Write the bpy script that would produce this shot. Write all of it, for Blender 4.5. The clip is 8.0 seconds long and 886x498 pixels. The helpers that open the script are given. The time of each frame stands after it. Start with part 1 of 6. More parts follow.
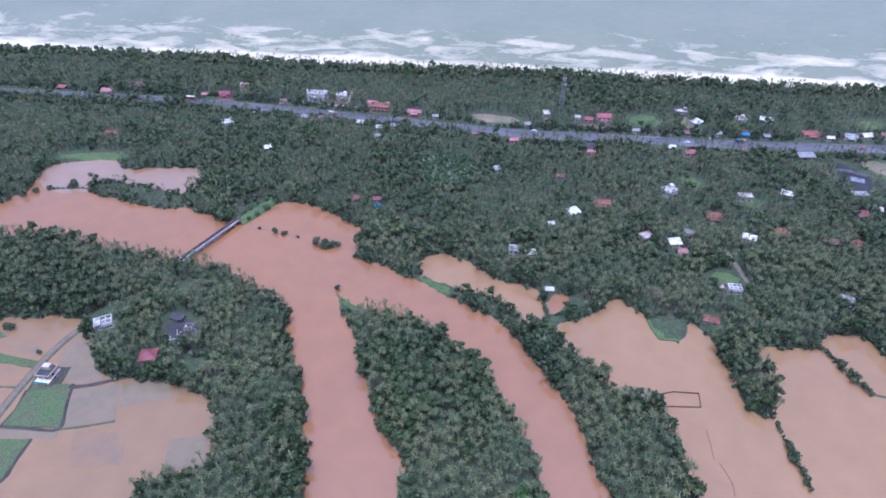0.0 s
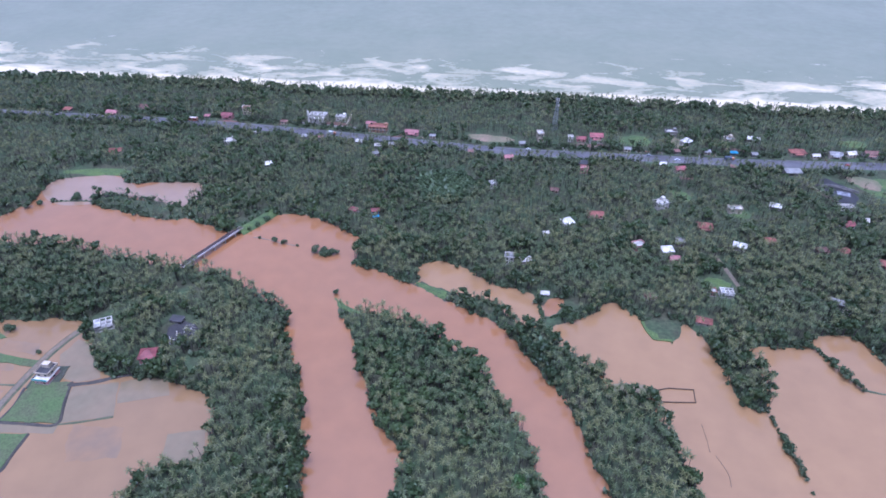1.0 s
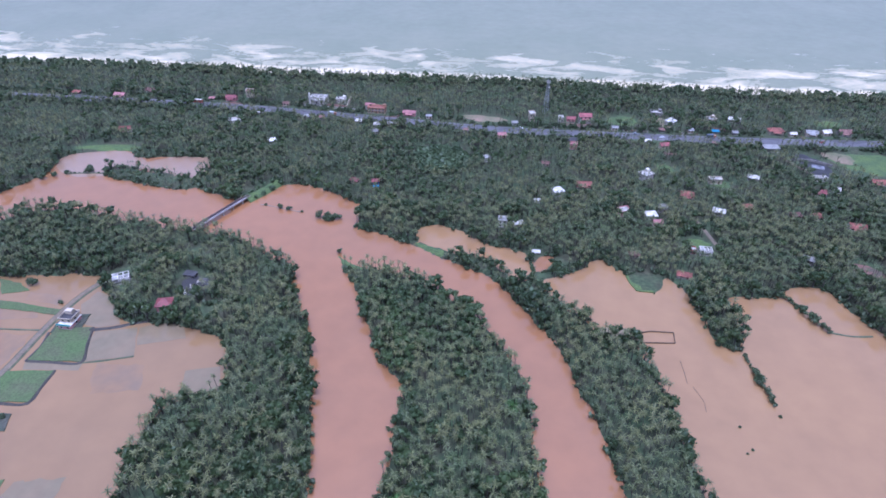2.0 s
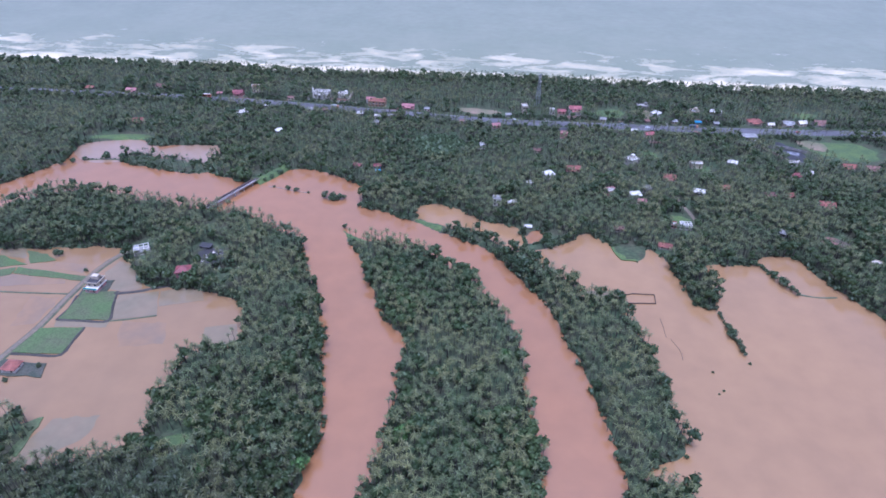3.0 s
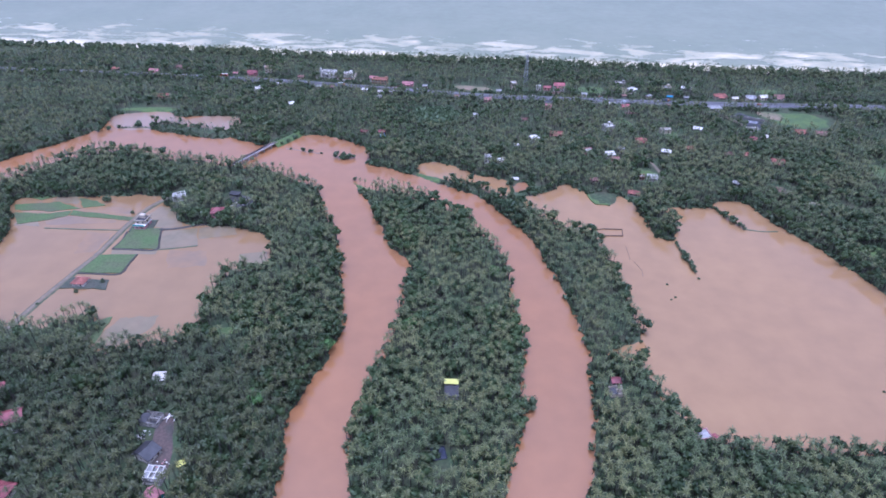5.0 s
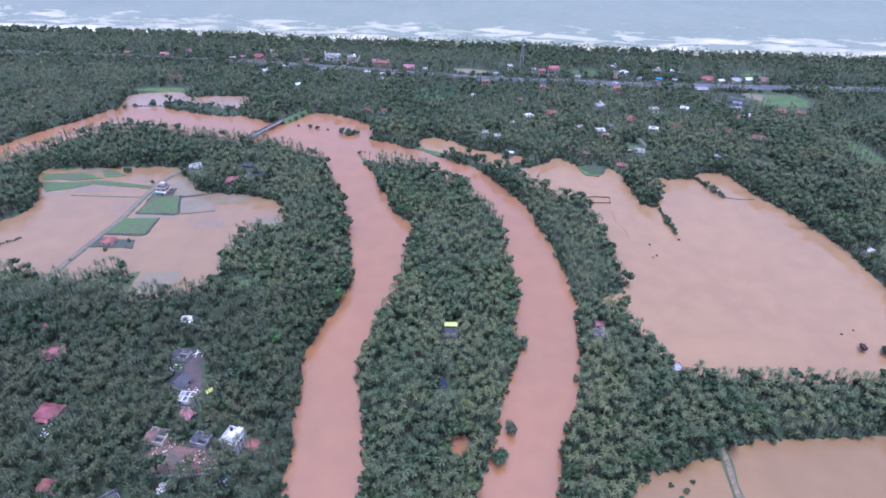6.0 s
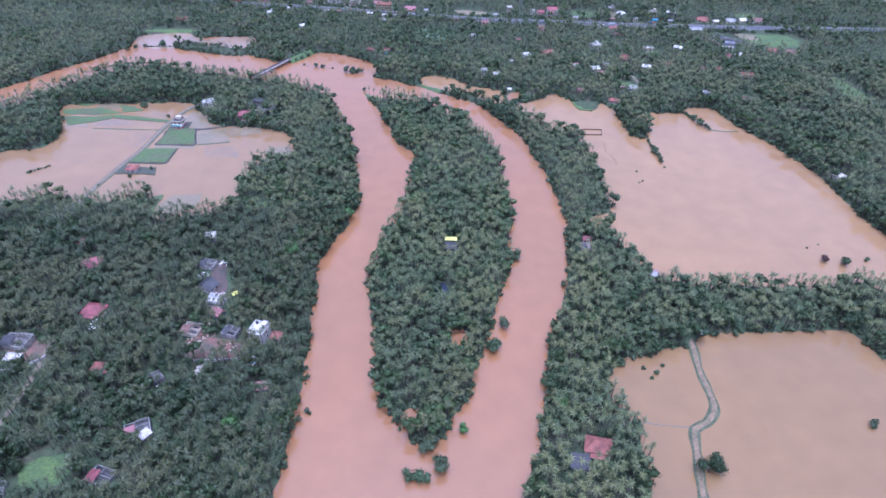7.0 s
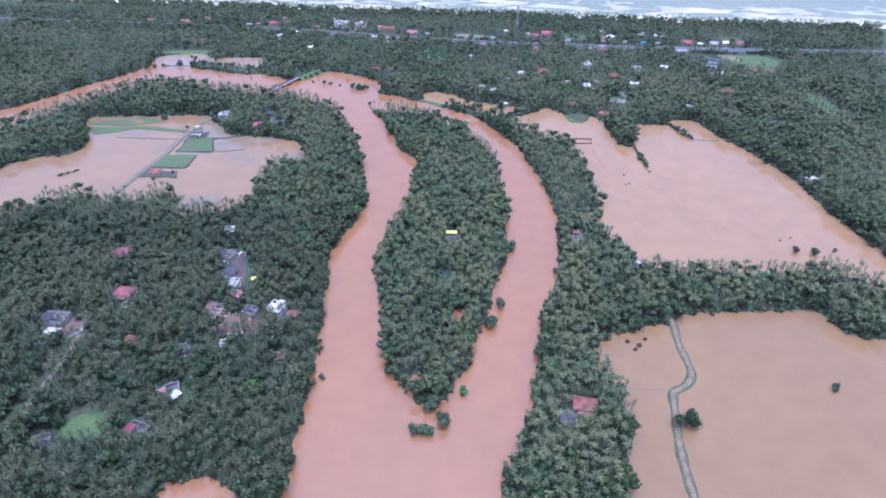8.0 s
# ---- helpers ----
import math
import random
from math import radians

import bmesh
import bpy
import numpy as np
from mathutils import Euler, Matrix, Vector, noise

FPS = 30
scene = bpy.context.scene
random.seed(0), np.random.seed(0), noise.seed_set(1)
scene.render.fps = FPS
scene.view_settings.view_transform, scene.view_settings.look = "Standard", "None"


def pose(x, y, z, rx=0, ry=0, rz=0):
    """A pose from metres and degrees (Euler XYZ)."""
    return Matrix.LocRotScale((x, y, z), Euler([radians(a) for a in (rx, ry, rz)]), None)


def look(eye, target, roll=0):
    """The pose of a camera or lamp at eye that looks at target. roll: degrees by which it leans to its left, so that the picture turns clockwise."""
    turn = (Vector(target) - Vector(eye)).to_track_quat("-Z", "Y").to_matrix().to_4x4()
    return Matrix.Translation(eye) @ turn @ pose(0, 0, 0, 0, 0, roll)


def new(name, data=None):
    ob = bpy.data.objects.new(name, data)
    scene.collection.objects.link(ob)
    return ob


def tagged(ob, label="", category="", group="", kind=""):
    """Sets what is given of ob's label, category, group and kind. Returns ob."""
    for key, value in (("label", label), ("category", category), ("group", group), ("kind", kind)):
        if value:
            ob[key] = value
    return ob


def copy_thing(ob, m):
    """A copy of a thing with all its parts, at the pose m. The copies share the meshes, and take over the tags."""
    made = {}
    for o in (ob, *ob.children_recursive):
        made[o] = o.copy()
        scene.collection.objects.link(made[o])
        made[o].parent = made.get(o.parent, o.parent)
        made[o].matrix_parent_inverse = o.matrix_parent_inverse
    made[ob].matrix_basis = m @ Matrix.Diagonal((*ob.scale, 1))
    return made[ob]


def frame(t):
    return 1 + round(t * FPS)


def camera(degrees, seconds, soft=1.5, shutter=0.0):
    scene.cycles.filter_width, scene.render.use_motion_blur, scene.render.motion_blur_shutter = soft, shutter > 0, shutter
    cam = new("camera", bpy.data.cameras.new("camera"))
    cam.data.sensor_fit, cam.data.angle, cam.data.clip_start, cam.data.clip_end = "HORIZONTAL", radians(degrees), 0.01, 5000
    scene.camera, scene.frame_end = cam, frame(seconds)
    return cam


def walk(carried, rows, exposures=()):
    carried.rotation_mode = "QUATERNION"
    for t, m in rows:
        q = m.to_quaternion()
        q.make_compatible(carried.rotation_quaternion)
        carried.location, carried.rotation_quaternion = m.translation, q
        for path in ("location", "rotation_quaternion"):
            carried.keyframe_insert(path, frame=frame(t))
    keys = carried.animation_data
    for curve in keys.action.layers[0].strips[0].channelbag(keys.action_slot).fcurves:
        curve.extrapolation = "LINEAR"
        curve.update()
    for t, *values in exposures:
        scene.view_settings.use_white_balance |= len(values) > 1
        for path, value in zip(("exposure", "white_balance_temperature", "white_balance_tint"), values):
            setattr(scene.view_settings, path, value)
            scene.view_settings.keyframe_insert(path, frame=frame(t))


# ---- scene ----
cam = camera(71.7, 8.0, soft=1.65)
# seconds, eye (x, y, z), yaw, pitch, roll
PATH = [
    (0.0, -0.84, -10.33, 240.62, 0.66, -39.01, -0.20),
    (0.5, -0.62, -16.07, 233.78, 0.59, -38.75, -0.10),
    (0.6, -0.71, -18.03, 232.57, 0.53, -38.66, -0.07),
    (0.7, -0.85, -20.29, 231.42, 0.45, -37.84, -0.03),
    (0.8, -1.02, -22.79, 230.31, 0.35, -36.51, 0.02),
    (0.9, -1.20, -25.48, 229.23, 0.26, -35.26, 0.06),
    (1.0, -1.39, -28.33, 228.14, 0.18, -35.19, 0.10),
    (1.2, -1.77, -34.71, 225.95, 0.02, -35.11, 0.18),
    (1.5, -2.40, -45.17, 222.87, -0.21, -35.06, 0.30),
    (3.0, -5.58, -98.75, 213.96, -1.03, -33.53, 0.60),
    (3.5, -6.08, -116.87, 213.73, -1.17, -33.51, 0.60),
    (4.0, -6.92, -134.48, 213.03, -1.30, -33.37, 0.60),
    (4.5, -7.73, -152.04, 212.69, -1.44, -33.24, 0.60),
    (6.0, -10.57, -205.85, 212.51, -1.76, -33.81, 0.80),
    (6.1, -10.63, -209.50, 212.54, -1.75, -34.04, 0.78),
    (6.2, -10.65, -213.16, 212.57, -1.74, -34.51, 0.76),
    (6.3, -10.67, -216.83, 212.60, -1.73, -35.05, 0.74),
    (6.4, -10.70, -220.49, 212.63, -1.72, -35.52, 0.71),
    (6.5, -10.75, -224.15, 212.68, -1.71, -36.40, 0.70),
    (6.6, -10.83, -227.81, 212.73, -1.70, -36.98, 0.69),
    (6.7, -10.91, -231.47, 212.79, -1.70, -37.95, 0.69),
    (6.8, -11.02, -235.12, 212.85, -1.70, -37.98, 0.70),
    (7.0, -11.29, -242.38, 212.97, -1.71, -37.88, 0.70),
    (7.2, -11.71, -249.48, 213.11, -1.75, -37.91, 0.70),
    (7.4, -12.19, -256.56, 213.22, -1.79, -37.93, 0.70),
    (7.5, -12.41, -260.16, 213.21, -1.80, -37.45, 0.70),
    (7.6, -12.59, -263.82, 213.13, -1.80, -37.22, 0.70),
    (7.8, -12.93, -271.28, 212.85, -1.78, -35.65, 0.70),
    (8.0, -13.25, -278.76, 212.55, -1.75, -35.13, 0.70),
]


def eye_pose(x, y, z, yaw, pitch, roll):
    return pose(x, y, z, 0, 0, yaw) @ pose(0, 0, 0, 90 + pitch) @ pose(0, 0, 0, 0, 0, roll)


# the picture is bluish, and brightens a little as the sea leaves it
walk(cam, [(row[0], eye_pose(*row[1:])) for row in PATH],
     [(0.0, 0.53, 4530, 31), (4.5, 0.54, 4530, 32), (6.5, 0.8, 4460, 31), (8.0, 0.88, 4430, 30)])

# ---------------------------------------------------------------- light
world = bpy.data.worlds.new("overcast_sky")
scene.world = world
world.use_nodes = True
wn, wl = world.node_tree.nodes, world.node_tree.links
sky = wn.new("ShaderNodeTexSky")
sky.sky_type = "NISHITA"
sky.sun_disc = False
sky.sun_elevation, sky.sun_rotation = radians(80), radians(180)
sky.air_density, sky.dust_density, sky.ozone_density = 1.0, 7.0, 1.0
grey = wn.new("ShaderNodeHueSaturation")          # monsoon cloud: the sky's light with little blue left
grey.inputs["Saturation"].default_value = 0.34
wl.new(sky.outputs[0], grey.inputs["Color"])
wl.new(grey.outputs[0], wn["Background"].inputs["Color"])
wn["Background"].inputs["Strength"].default_value = 0.15

sun_data = bpy.data.lights.new("sun", "SUN")
sun_data.energy, sun_data.angle, sun_data.color = 0.6, radians(12), (1.0, 0.97, 0.93)
sun_lamp = new("sun", sun_data)
sun_lamp.matrix_world = look((0, 0, 600), (0, 600 / math.tan(radians(80)), 0))

# ---------------------------------------------------------------- materials
def material(name, color, rough=0.8, spread=0.25, scale=0.3, fine=3.0, bump=0.0, tint=None, metal=0.0, spec=0.5,
             by_island=0.0, by_object=0.0, sheen_through=0.0):
    """A surface whose colour wanders at two scales round `color` (towards `tint` where given), with fine relief."""
    m = bpy.data.materials.new(name)
    m.use_nodes = True
    n, l = m.node_tree.nodes, m.node_tree.links
    b = n["Principled BSDF"]
    b.inputs["Roughness"].default_value, b.inputs["Metallic"].default_value = rough, metal
    b.inputs["Specular IOR Level"].default_value = spec
    geo = n.new("ShaderNodeNewGeometry")
    big, small = n.new("ShaderNodeTexNoise"), n.new("ShaderNodeTexNoise")
    big.inputs["Scale"].default_value, small.inputs["Scale"].default_value = scale, fine
    big.inputs["Detail"].default_value, small.inputs["Detail"].default_value = 4, 3
    l.new(geo.outputs["Position"], big.inputs["Vector"]), l.new(geo.outputs["Position"], small.inputs["Vector"])
    ramp = n.new("ShaderNodeValToRGB")
    other = tint or tuple(c * 0.6 for c in color)
    ramp.color_ramp.elements[0].color, ramp.color_ramp.elements[1].color = (*other, 1), (*color, 1)
    ramp.color_ramp.elements[0].position, ramp.color_ramp.elements[1].position = 0.36, 0.62
    l.new(big.outputs["Fac"], ramp.inputs["Fac"])
    hsv = n.new("ShaderNodeHueSaturation")
    l.new(ramp.outputs["Color"], hsv.inputs["Color"])
    val = n.new("ShaderNodeMapRange")
    val.inputs["From Min"].default_value, val.inputs["From Max"].default_value = 0.3, 0.7
    val.inputs["To Min"].default_value, val.inputs["To Max"].default_value = 1 - spread, 1 + spread
    l.new(small.outputs["Fac"], val.inputs["Value"])
    last = val.outputs["Result"]
    for amount, socket in ((by_island, geo.outputs["Random Per Island"]),
                           (by_object, n.new("ShaderNodeObjectInfo").outputs["Random"])):
        if amount:
            r = n.new("ShaderNodeMapRange")
            r.inputs["To Min"].default_value, r.inputs["To Max"].default_value = 1 - amount, 1 + amount
            l.new(socket, r.inputs["Value"])
            mul = n.new("ShaderNodeMath")
            mul.operation = "MULTIPLY"
            l.new(last, mul.inputs[0]), l.new(r.outputs["Result"], mul.inputs[1])
            last = mul.outputs[0]
    l.new(last, hsv.inputs["Value"])
    l.new(hsv.outputs["Color"], b.inputs["Base Color"])
    if bump:
        bp = n.new("ShaderNodeBump")
        bp.inputs["Strength"].default_value, bp.inputs["Distance"].default_value = bump, 0.3
        l.new(small.outputs["Fac"], bp.inputs["Height"])
        l.new(bp.outputs["Normal"], b.inputs["Normal"])
    if sheen_through:
        tr, mix = n.new("ShaderNodeBsdfTranslucent"), n.new("ShaderNodeMixShader")
        mix.inputs["Fac"].default_value = sheen_through
        l.new(hsv.outputs["Color"], tr.inputs["Color"])
        l.new(b.outputs[0], mix.inputs[1]), l.new(tr.outputs[0], mix.inputs[2])
        l.new(mix.outputs[0], n["Material Output"].inputs["Surface"])
    return m


PALM = material("palm_frond", (0.152, 0.158, 0.056), 0.45, 0.3, 0.045, 0.42, tint=(0.09, 0.118, 0.046), spec=0.48, sheen_through=0.38, by_island=0.38, by_object=0.25)
TRUNK = material("palm_trunk", (0.075, 0.066, 0.055), 0.9, 0.3, 0.3, 4.0)
LEAF = material("broad_leaf", (0.098, 0.14, 0.048), 0.45, 0.22, 0.04, 0.6, tint=(0.07, 0.106, 0.044), spec=0.5, sheen_through=0.36, by_island=0.18, by_object=0.25)
LIME = material("young_leaf", (0.1, 0.19, 0.045), 0.5, 0.25, 0.3, 1.0, by_island=0.3)
BUSH = material("shrub_leaf", (0.085, 0.125, 0.052), 0.55, 0.25, 0.12, 1.0, tint=(0.105, 0.128, 0.062), by_island=0.25, sheen_through=0.3)
GRASS = material("grass", (0.088, 0.128, 0.03), 0.85, 0.35, 0.12, 0.9, bump=0.5, tint=(0.06, 0.095, 0.03))
PADDY = material("paddy_green", (0.078, 0.118, 0.034), 0.85, 0.25, 0.07, 1.2, bump=0.5, tint=(0.088, 0.1, 0.042))
DROWNED = material("drowned_paddy", (0.218, 0.16, 0.09), 0.08, 0.05, 0.06, 0.25, tint=(0.188, 0.15, 0.085))
FAINT = material("faint_drowned_paddy", (0.25, 0.152, 0.074), 0.06, 0.04, 0.05, 0.2, tint=(0.21, 0.145, 0.085))
DIRT = material("red_earth", (0.18, 0.135, 0.085), 0.9, 0.2, 0.08, 0.8, bump=0.4, tint=(0.15, 0.125, 0.085))
ASPHALT = material("wet_asphalt", (0.125, 0.118, 0.118), 0.42, 0.2, 0.05, 0.7, tint=(0.085, 0.08, 0.08))
CONCRETE = material("weathered_concrete", (0.36, 0.33, 0.28), 0.85, 0.15, 0.2, 1.5, tint=(0.22, 0.2, 0.17))


def ground_material():
    m = material("ground_soil", (0.05, 0.075, 0.03), 0.95, 0.35, 0.08, 0.5, bump=0.6, tint=(0.06, 0.06, 0.03))
    return m


def water_material(name, color, tint, rough, ripple, scale, ior=1.45):
    m = material(name, color, rough, 0.05, 0.012, 0.08, tint=tint, spec=0.5)
    n, l = m.node_tree.nodes, m.node_tree.links
    b = n["Principled BSDF"]
    geo = n["Geometry"]
    wave = n.new("ShaderNodeTexNoise")
    wave.inputs["Scale"].default_value, wave.inputs["Detail"].default_value = scale, 4
    bp = n.new("ShaderNodeBump")
    bp.inputs["Strength"].default_value, bp.inputs["Distance"].default_value = ripple, 0.2
    l.new(geo.outputs["Position"], wave.inputs["Vector"])
    l.new(wave.outputs["Fac"], bp.inputs["Height"]), l.new(bp.outputs["Normal"], b.inputs["Normal"])
    b.inputs["IOR"].default_value = ior
    return m


FLOOD = water_material("muddy_water", (0.294, 0.138, 0.055), (0.27, 0.133, 0.057), 0.05, 0.035, 0.45, 1.78)
# sky reflection at a low angle is put into this paler base colour
INLET_WATER = water_material("inlet_water", (0.3, 0.19, 0.112), (0.28, 0.185, 0.112), 0.03, 0.012, 0.4, 1.8)
LAKE_WATER = water_material("lake_water", (0.3, 0.174, 0.074), (0.28, 0.163, 0.072), 0.03, 0.008, 0.4, 1.66)
FIELD_WATER = water_material("field_water", (0.262, 0.156, 0.068), (0.24, 0.147, 0.068), 0.03, 0.01, 0.4, 1.66)
MERE_WATER = water_material("mere_water", (0.242, 0.144, 0.06), (0.222, 0.132, 0.058), 0.04, 0.012, 0.4, 1.5)


def sea_material():
    """Grey-green sea; white water in broken bands that run along the shore and thin out with distance from it."""
    m = water_material("sea_water", (0.2, 0.212, 0.125), (0.225, 0.23, 0.138), 0.25, 0.5, 0.12, 1.28)
    n, l = m.node_tree.nodes, m.node_tree.links
    b, geo, hsv = n["Principled BSDF"], n["Geometry"], n["Hue/Saturation/Value"]
    turn = n.new("ShaderNodeMapping")
    turn.vector_type = "TEXTURE"
    turn.inputs["Location"].default_value = (0, COAST_Y, 0)
    turn.inputs["Rotation"].default_value = (0, 0, math.atan(COAST_SLOPE))
    l.new(geo.outputs["Position"], turn.inputs["Vector"])
    sep = n.new("ShaderNodeSeparateXYZ")
    l.new(turn.outputs[0], sep.inputs[0])
    squash = n.new("ShaderNodeVectorMath")
    squash.operation = "MULTIPLY"
    squash.inputs[1].default_value = (0.48, 1.0, 1.0)
    l.new(turn.outputs[0], squash.inputs[0])
    band, lace = n.new("ShaderNodeTexNoise"), n.new("ShaderNodeTexNoise")
    band.inputs["Scale"].default_value, band.inputs["Detail"].default_value, band.inputs["Distortion"].default_value = 0.04, 7, 0.9
    band.inputs["Roughness"].default_value = 0.55
    lace.inputs["Scale"].default_value, lace.inputs["Detail"].default_value = 0.35, 5
    l.new(squash.outputs[0], band.inputs["Vector"]), l.new(squash.outputs[0], lace.inputs["Vector"])
    near = n.new("ShaderNodeFloatCurve")        # how much of the water is white, by metres from the shore / 200
    c = near.mapping.curves[0]
    c.points[0].location, c.points[1].location = (0.0, 0.8), (1.0, 0.0)
    for x, y in ((0.08, 0.62), (0.14, 0.45), (0.3, 0.46), (0.45, 0.4), (0.6, 0.28), (0.8, 0.2)):
        c.points.new(x, y)
    near.mapping.update()
    metres = n.new("ShaderNodeMath")
    metres.operation, metres.inputs[1].default_value = "DIVIDE", 200
    l.new(sep.outputs["Y"], metres.inputs[0]), l.new(metres.outputs[0], near.inputs["Value"])
    add, add2, edge = n.new("ShaderNodeMath"), n.new("ShaderNodeMath"), n.new("ShaderNodeMapRange")
    l.new(near.outputs[0], add.inputs[0]), l.new(band.outputs["Fac"], add.inputs[1])
    add2.operation, add2.inputs[1].default_value = "MULTIPLY_ADD", 0.25
    l.new(lace.outputs["Fac"], add2.inputs[0]), l.new(add.outputs[0], add2.inputs[2])
    edge.inputs["From Min"].default_value, edge.inputs["From Max"].default_value = 1.04, 1.3
    l.new(add2.outputs[0], edge.inputs["Value"])
    mix = n.new("ShaderNodeMix")
    mix.data_type = "RGBA"
    mix.inputs["B"].default_value = (0.66, 0.56, 0.37, 1)
    for s in mix.inputs:
        if s.name == "B" and s.type == "RGBA":
            s.default_value = (0.66, 0.56, 0.37, 1)
        if s.name == "A" and s.type == "RGBA":
            l.new(hsv.outputs["Color"], s)
        if s.name == "Factor" and s.type == "VALUE":
            l.new(edge.outputs["Result"], s)
    for s in mix.outputs:
        if s.type == "RGBA":
            l.new(s, b.inputs["Base Color"])
    rough = n.new("ShaderNodeMapRange")
    rough.inputs["To Min"].default_value, rough.inputs["To Max"].default_value = 0.22, 0.8
    l.new(edge.outputs["Result"], rough.inputs["Value"]), l.new(rough.outputs["Result"], b.inputs["Roughness"])
    return m


# ---------------------------------------------------------------- building helpers
def np_mesh(name, verts, quads, materials, index=None, smooth=False):
    """A mesh from arrays of corners and four-cornered faces."""
    me = bpy.data.meshes.new(name)
    verts, quads = np.asarray(verts, np.float32), np.asarray(quads, np.int32)
    me.vertices.add(len(verts))
    me.vertices.foreach_set("co", verts.ravel())
    me.loops.add(quads.size)
    me.loops.foreach_set("vertex_index", quads.ravel())
    me.polygons.add(len(quads))
    me.polygons.foreach_set("loop_start", np.arange(0, quads.size, 4, dtype=np.int32))
    for m in materials:
        me.materials.append(m)
    if index is not None:
        me.polygons.foreach_set("material_index", np.asarray(index, np.int32))
    if smooth:
        me.polygons.foreach_set("use_smooth", np.ones(len(quads), bool))
    me.update(calc_edges=True)
    return me


def part(name, bm, mat, parent=None, label=""):
    me = bpy.data.meshes.new(name)
    bm.to_mesh(me)
    bm.free()
    me.materials.append(mat)
    ob = new(name, me)
    ob.parent = parent
    return tagged(ob, label)


def thing(name, m, label, category, group=""):
    ob = new(name)
    ob.empty_display_size = 0.5
    ob.matrix_world = m
    return tagged(ob, label, category, group)


def add_box(bm, x0, y0, z0, x1, y1, z1, bevel=0.0):
    r = bmesh.ops.create_cube(bm, size=1.0, matrix=Matrix.LocRotScale(((x0 + x1) / 2, (y0 + y1) / 2, (z0 + z1) / 2), None, (x1 - x0, y1 - y0, z1 - z0)))
    if bevel:
        edges = list({e for v in r["verts"] for e in v.link_edges})
        bmesh.ops.bevel(bm, geom=edges, offset=bevel, segments=1, affect="EDGES")
    return bm


def box(*a, bevel=0.0):
    return add_box(bmesh.new(), *a, bevel=bevel)


def add_tube(bm, a, b, r0, r1=None, sides=6):
    a, b = Vector(a), Vector(b)
    m = Matrix.Translation((a + b) / 2) @ (b - a).to_track_quat("Z", "Y").to_matrix().to_4x4()
    bmesh.ops.create_cone(bm, cap_ends=True, segments=sides, radius1=r0, radius2=r0 if r1 is None else r1, depth=(b - a).length, matrix=m)
    return bm


def tube(*a, **k):
    return add_tube(bmesh.new(), *a, **k)


def curve_through(points, step=4.0, closed=False):
    """A smooth line through the points, in pieces of about `step` metres."""
    p = np.array(points, float)
    n = len(p)
    out = []
    for i in range(n if closed else n - 1):
        a, b, c, d = (p[(i + k) % n] if closed else p[min(max(i + k, 0), n - 1)] for k in (-1, 0, 1, 2))
        k = max(1, int(np.linalg.norm(c - b) / step))
        s = (np.arange(k) / k)[:, None]
        out.append(0.5 * (2 * b + (c - a) * s + (2 * a - 5 * b + 4 * c - d) * s**2 + (3 * b - a - 3 * c + d) * s**3))
    if not closed:
        out.append(p[-1:])
    return np.concatenate(out)


def value_noise(x, y, seed=0):
    """Smooth noise from -1 to 1 with one bump a unit."""
    xi, yi = np.floor(x).astype(np.int64), np.floor(y).astype(np.int64)
    fx, fy = x - xi, y - yi
    fx, fy = fx * fx * (3 - 2 * fx), fy * fy * (3 - 2 * fy)

    def h(i, j):
        k = (i * 374761393 + j * 668265263 + seed * 974634777) & 0x7FFFFFFF
        k = ((k ^ (k >> 13)) * 1274126177) & 0x7FFFFFFF
        return ((k ^ (k >> 16)) & 0xFFFF) / 32767.5 - 1
    return (h(xi, yi) * (1 - fx) + h(xi + 1, yi) * fx) * (1 - fy) + (h(xi, yi + 1) * (1 - fx) + h(xi + 1, yi + 1) * fx) * fy


def signed_distance(x, y, poly):
    """Metres from the edge of a closed line: minus inside it."""
    best, inside = np.full(x.shape, 1e9), np.zeros(x.shape, bool)
    for (ax, ay), (bx, by) in zip(poly, np.roll(poly, -1, 0)):
        dx, dy = bx - ax, by - ay
        s = np.clip(((x - ax) * dx + (y - ay) * dy) / (dx * dx + dy * dy + 1e-9), 0, 1)
        best = np.minimum(best, (x - ax - s * dx) ** 2 + (y - ay - s * dy) ** 2)
        if ay != by:
            inside ^= ((ay > y) != (by > y)) & (x < ax + (y - ay) * dx / dy)
    return np.sqrt(best) * np.where(inside, -1, 1)


def line_distance(x, y, line):
    best = np.full(x.shape, 1e9)
    for (ax, ay), (bx, by) in zip(line[:-1], line[1:]):
        dx, dy = bx - ax, by - ay
        s = np.clip(((x - ax) * dx + (y - ay) * dy) / (dx * dx + dy * dy + 1e-9), 0, 1)
        best = np.minimum(best, (x - ax - s * dx) ** 2 + (y - ay - s * dy) ** 2)
    return np.sqrt(best)


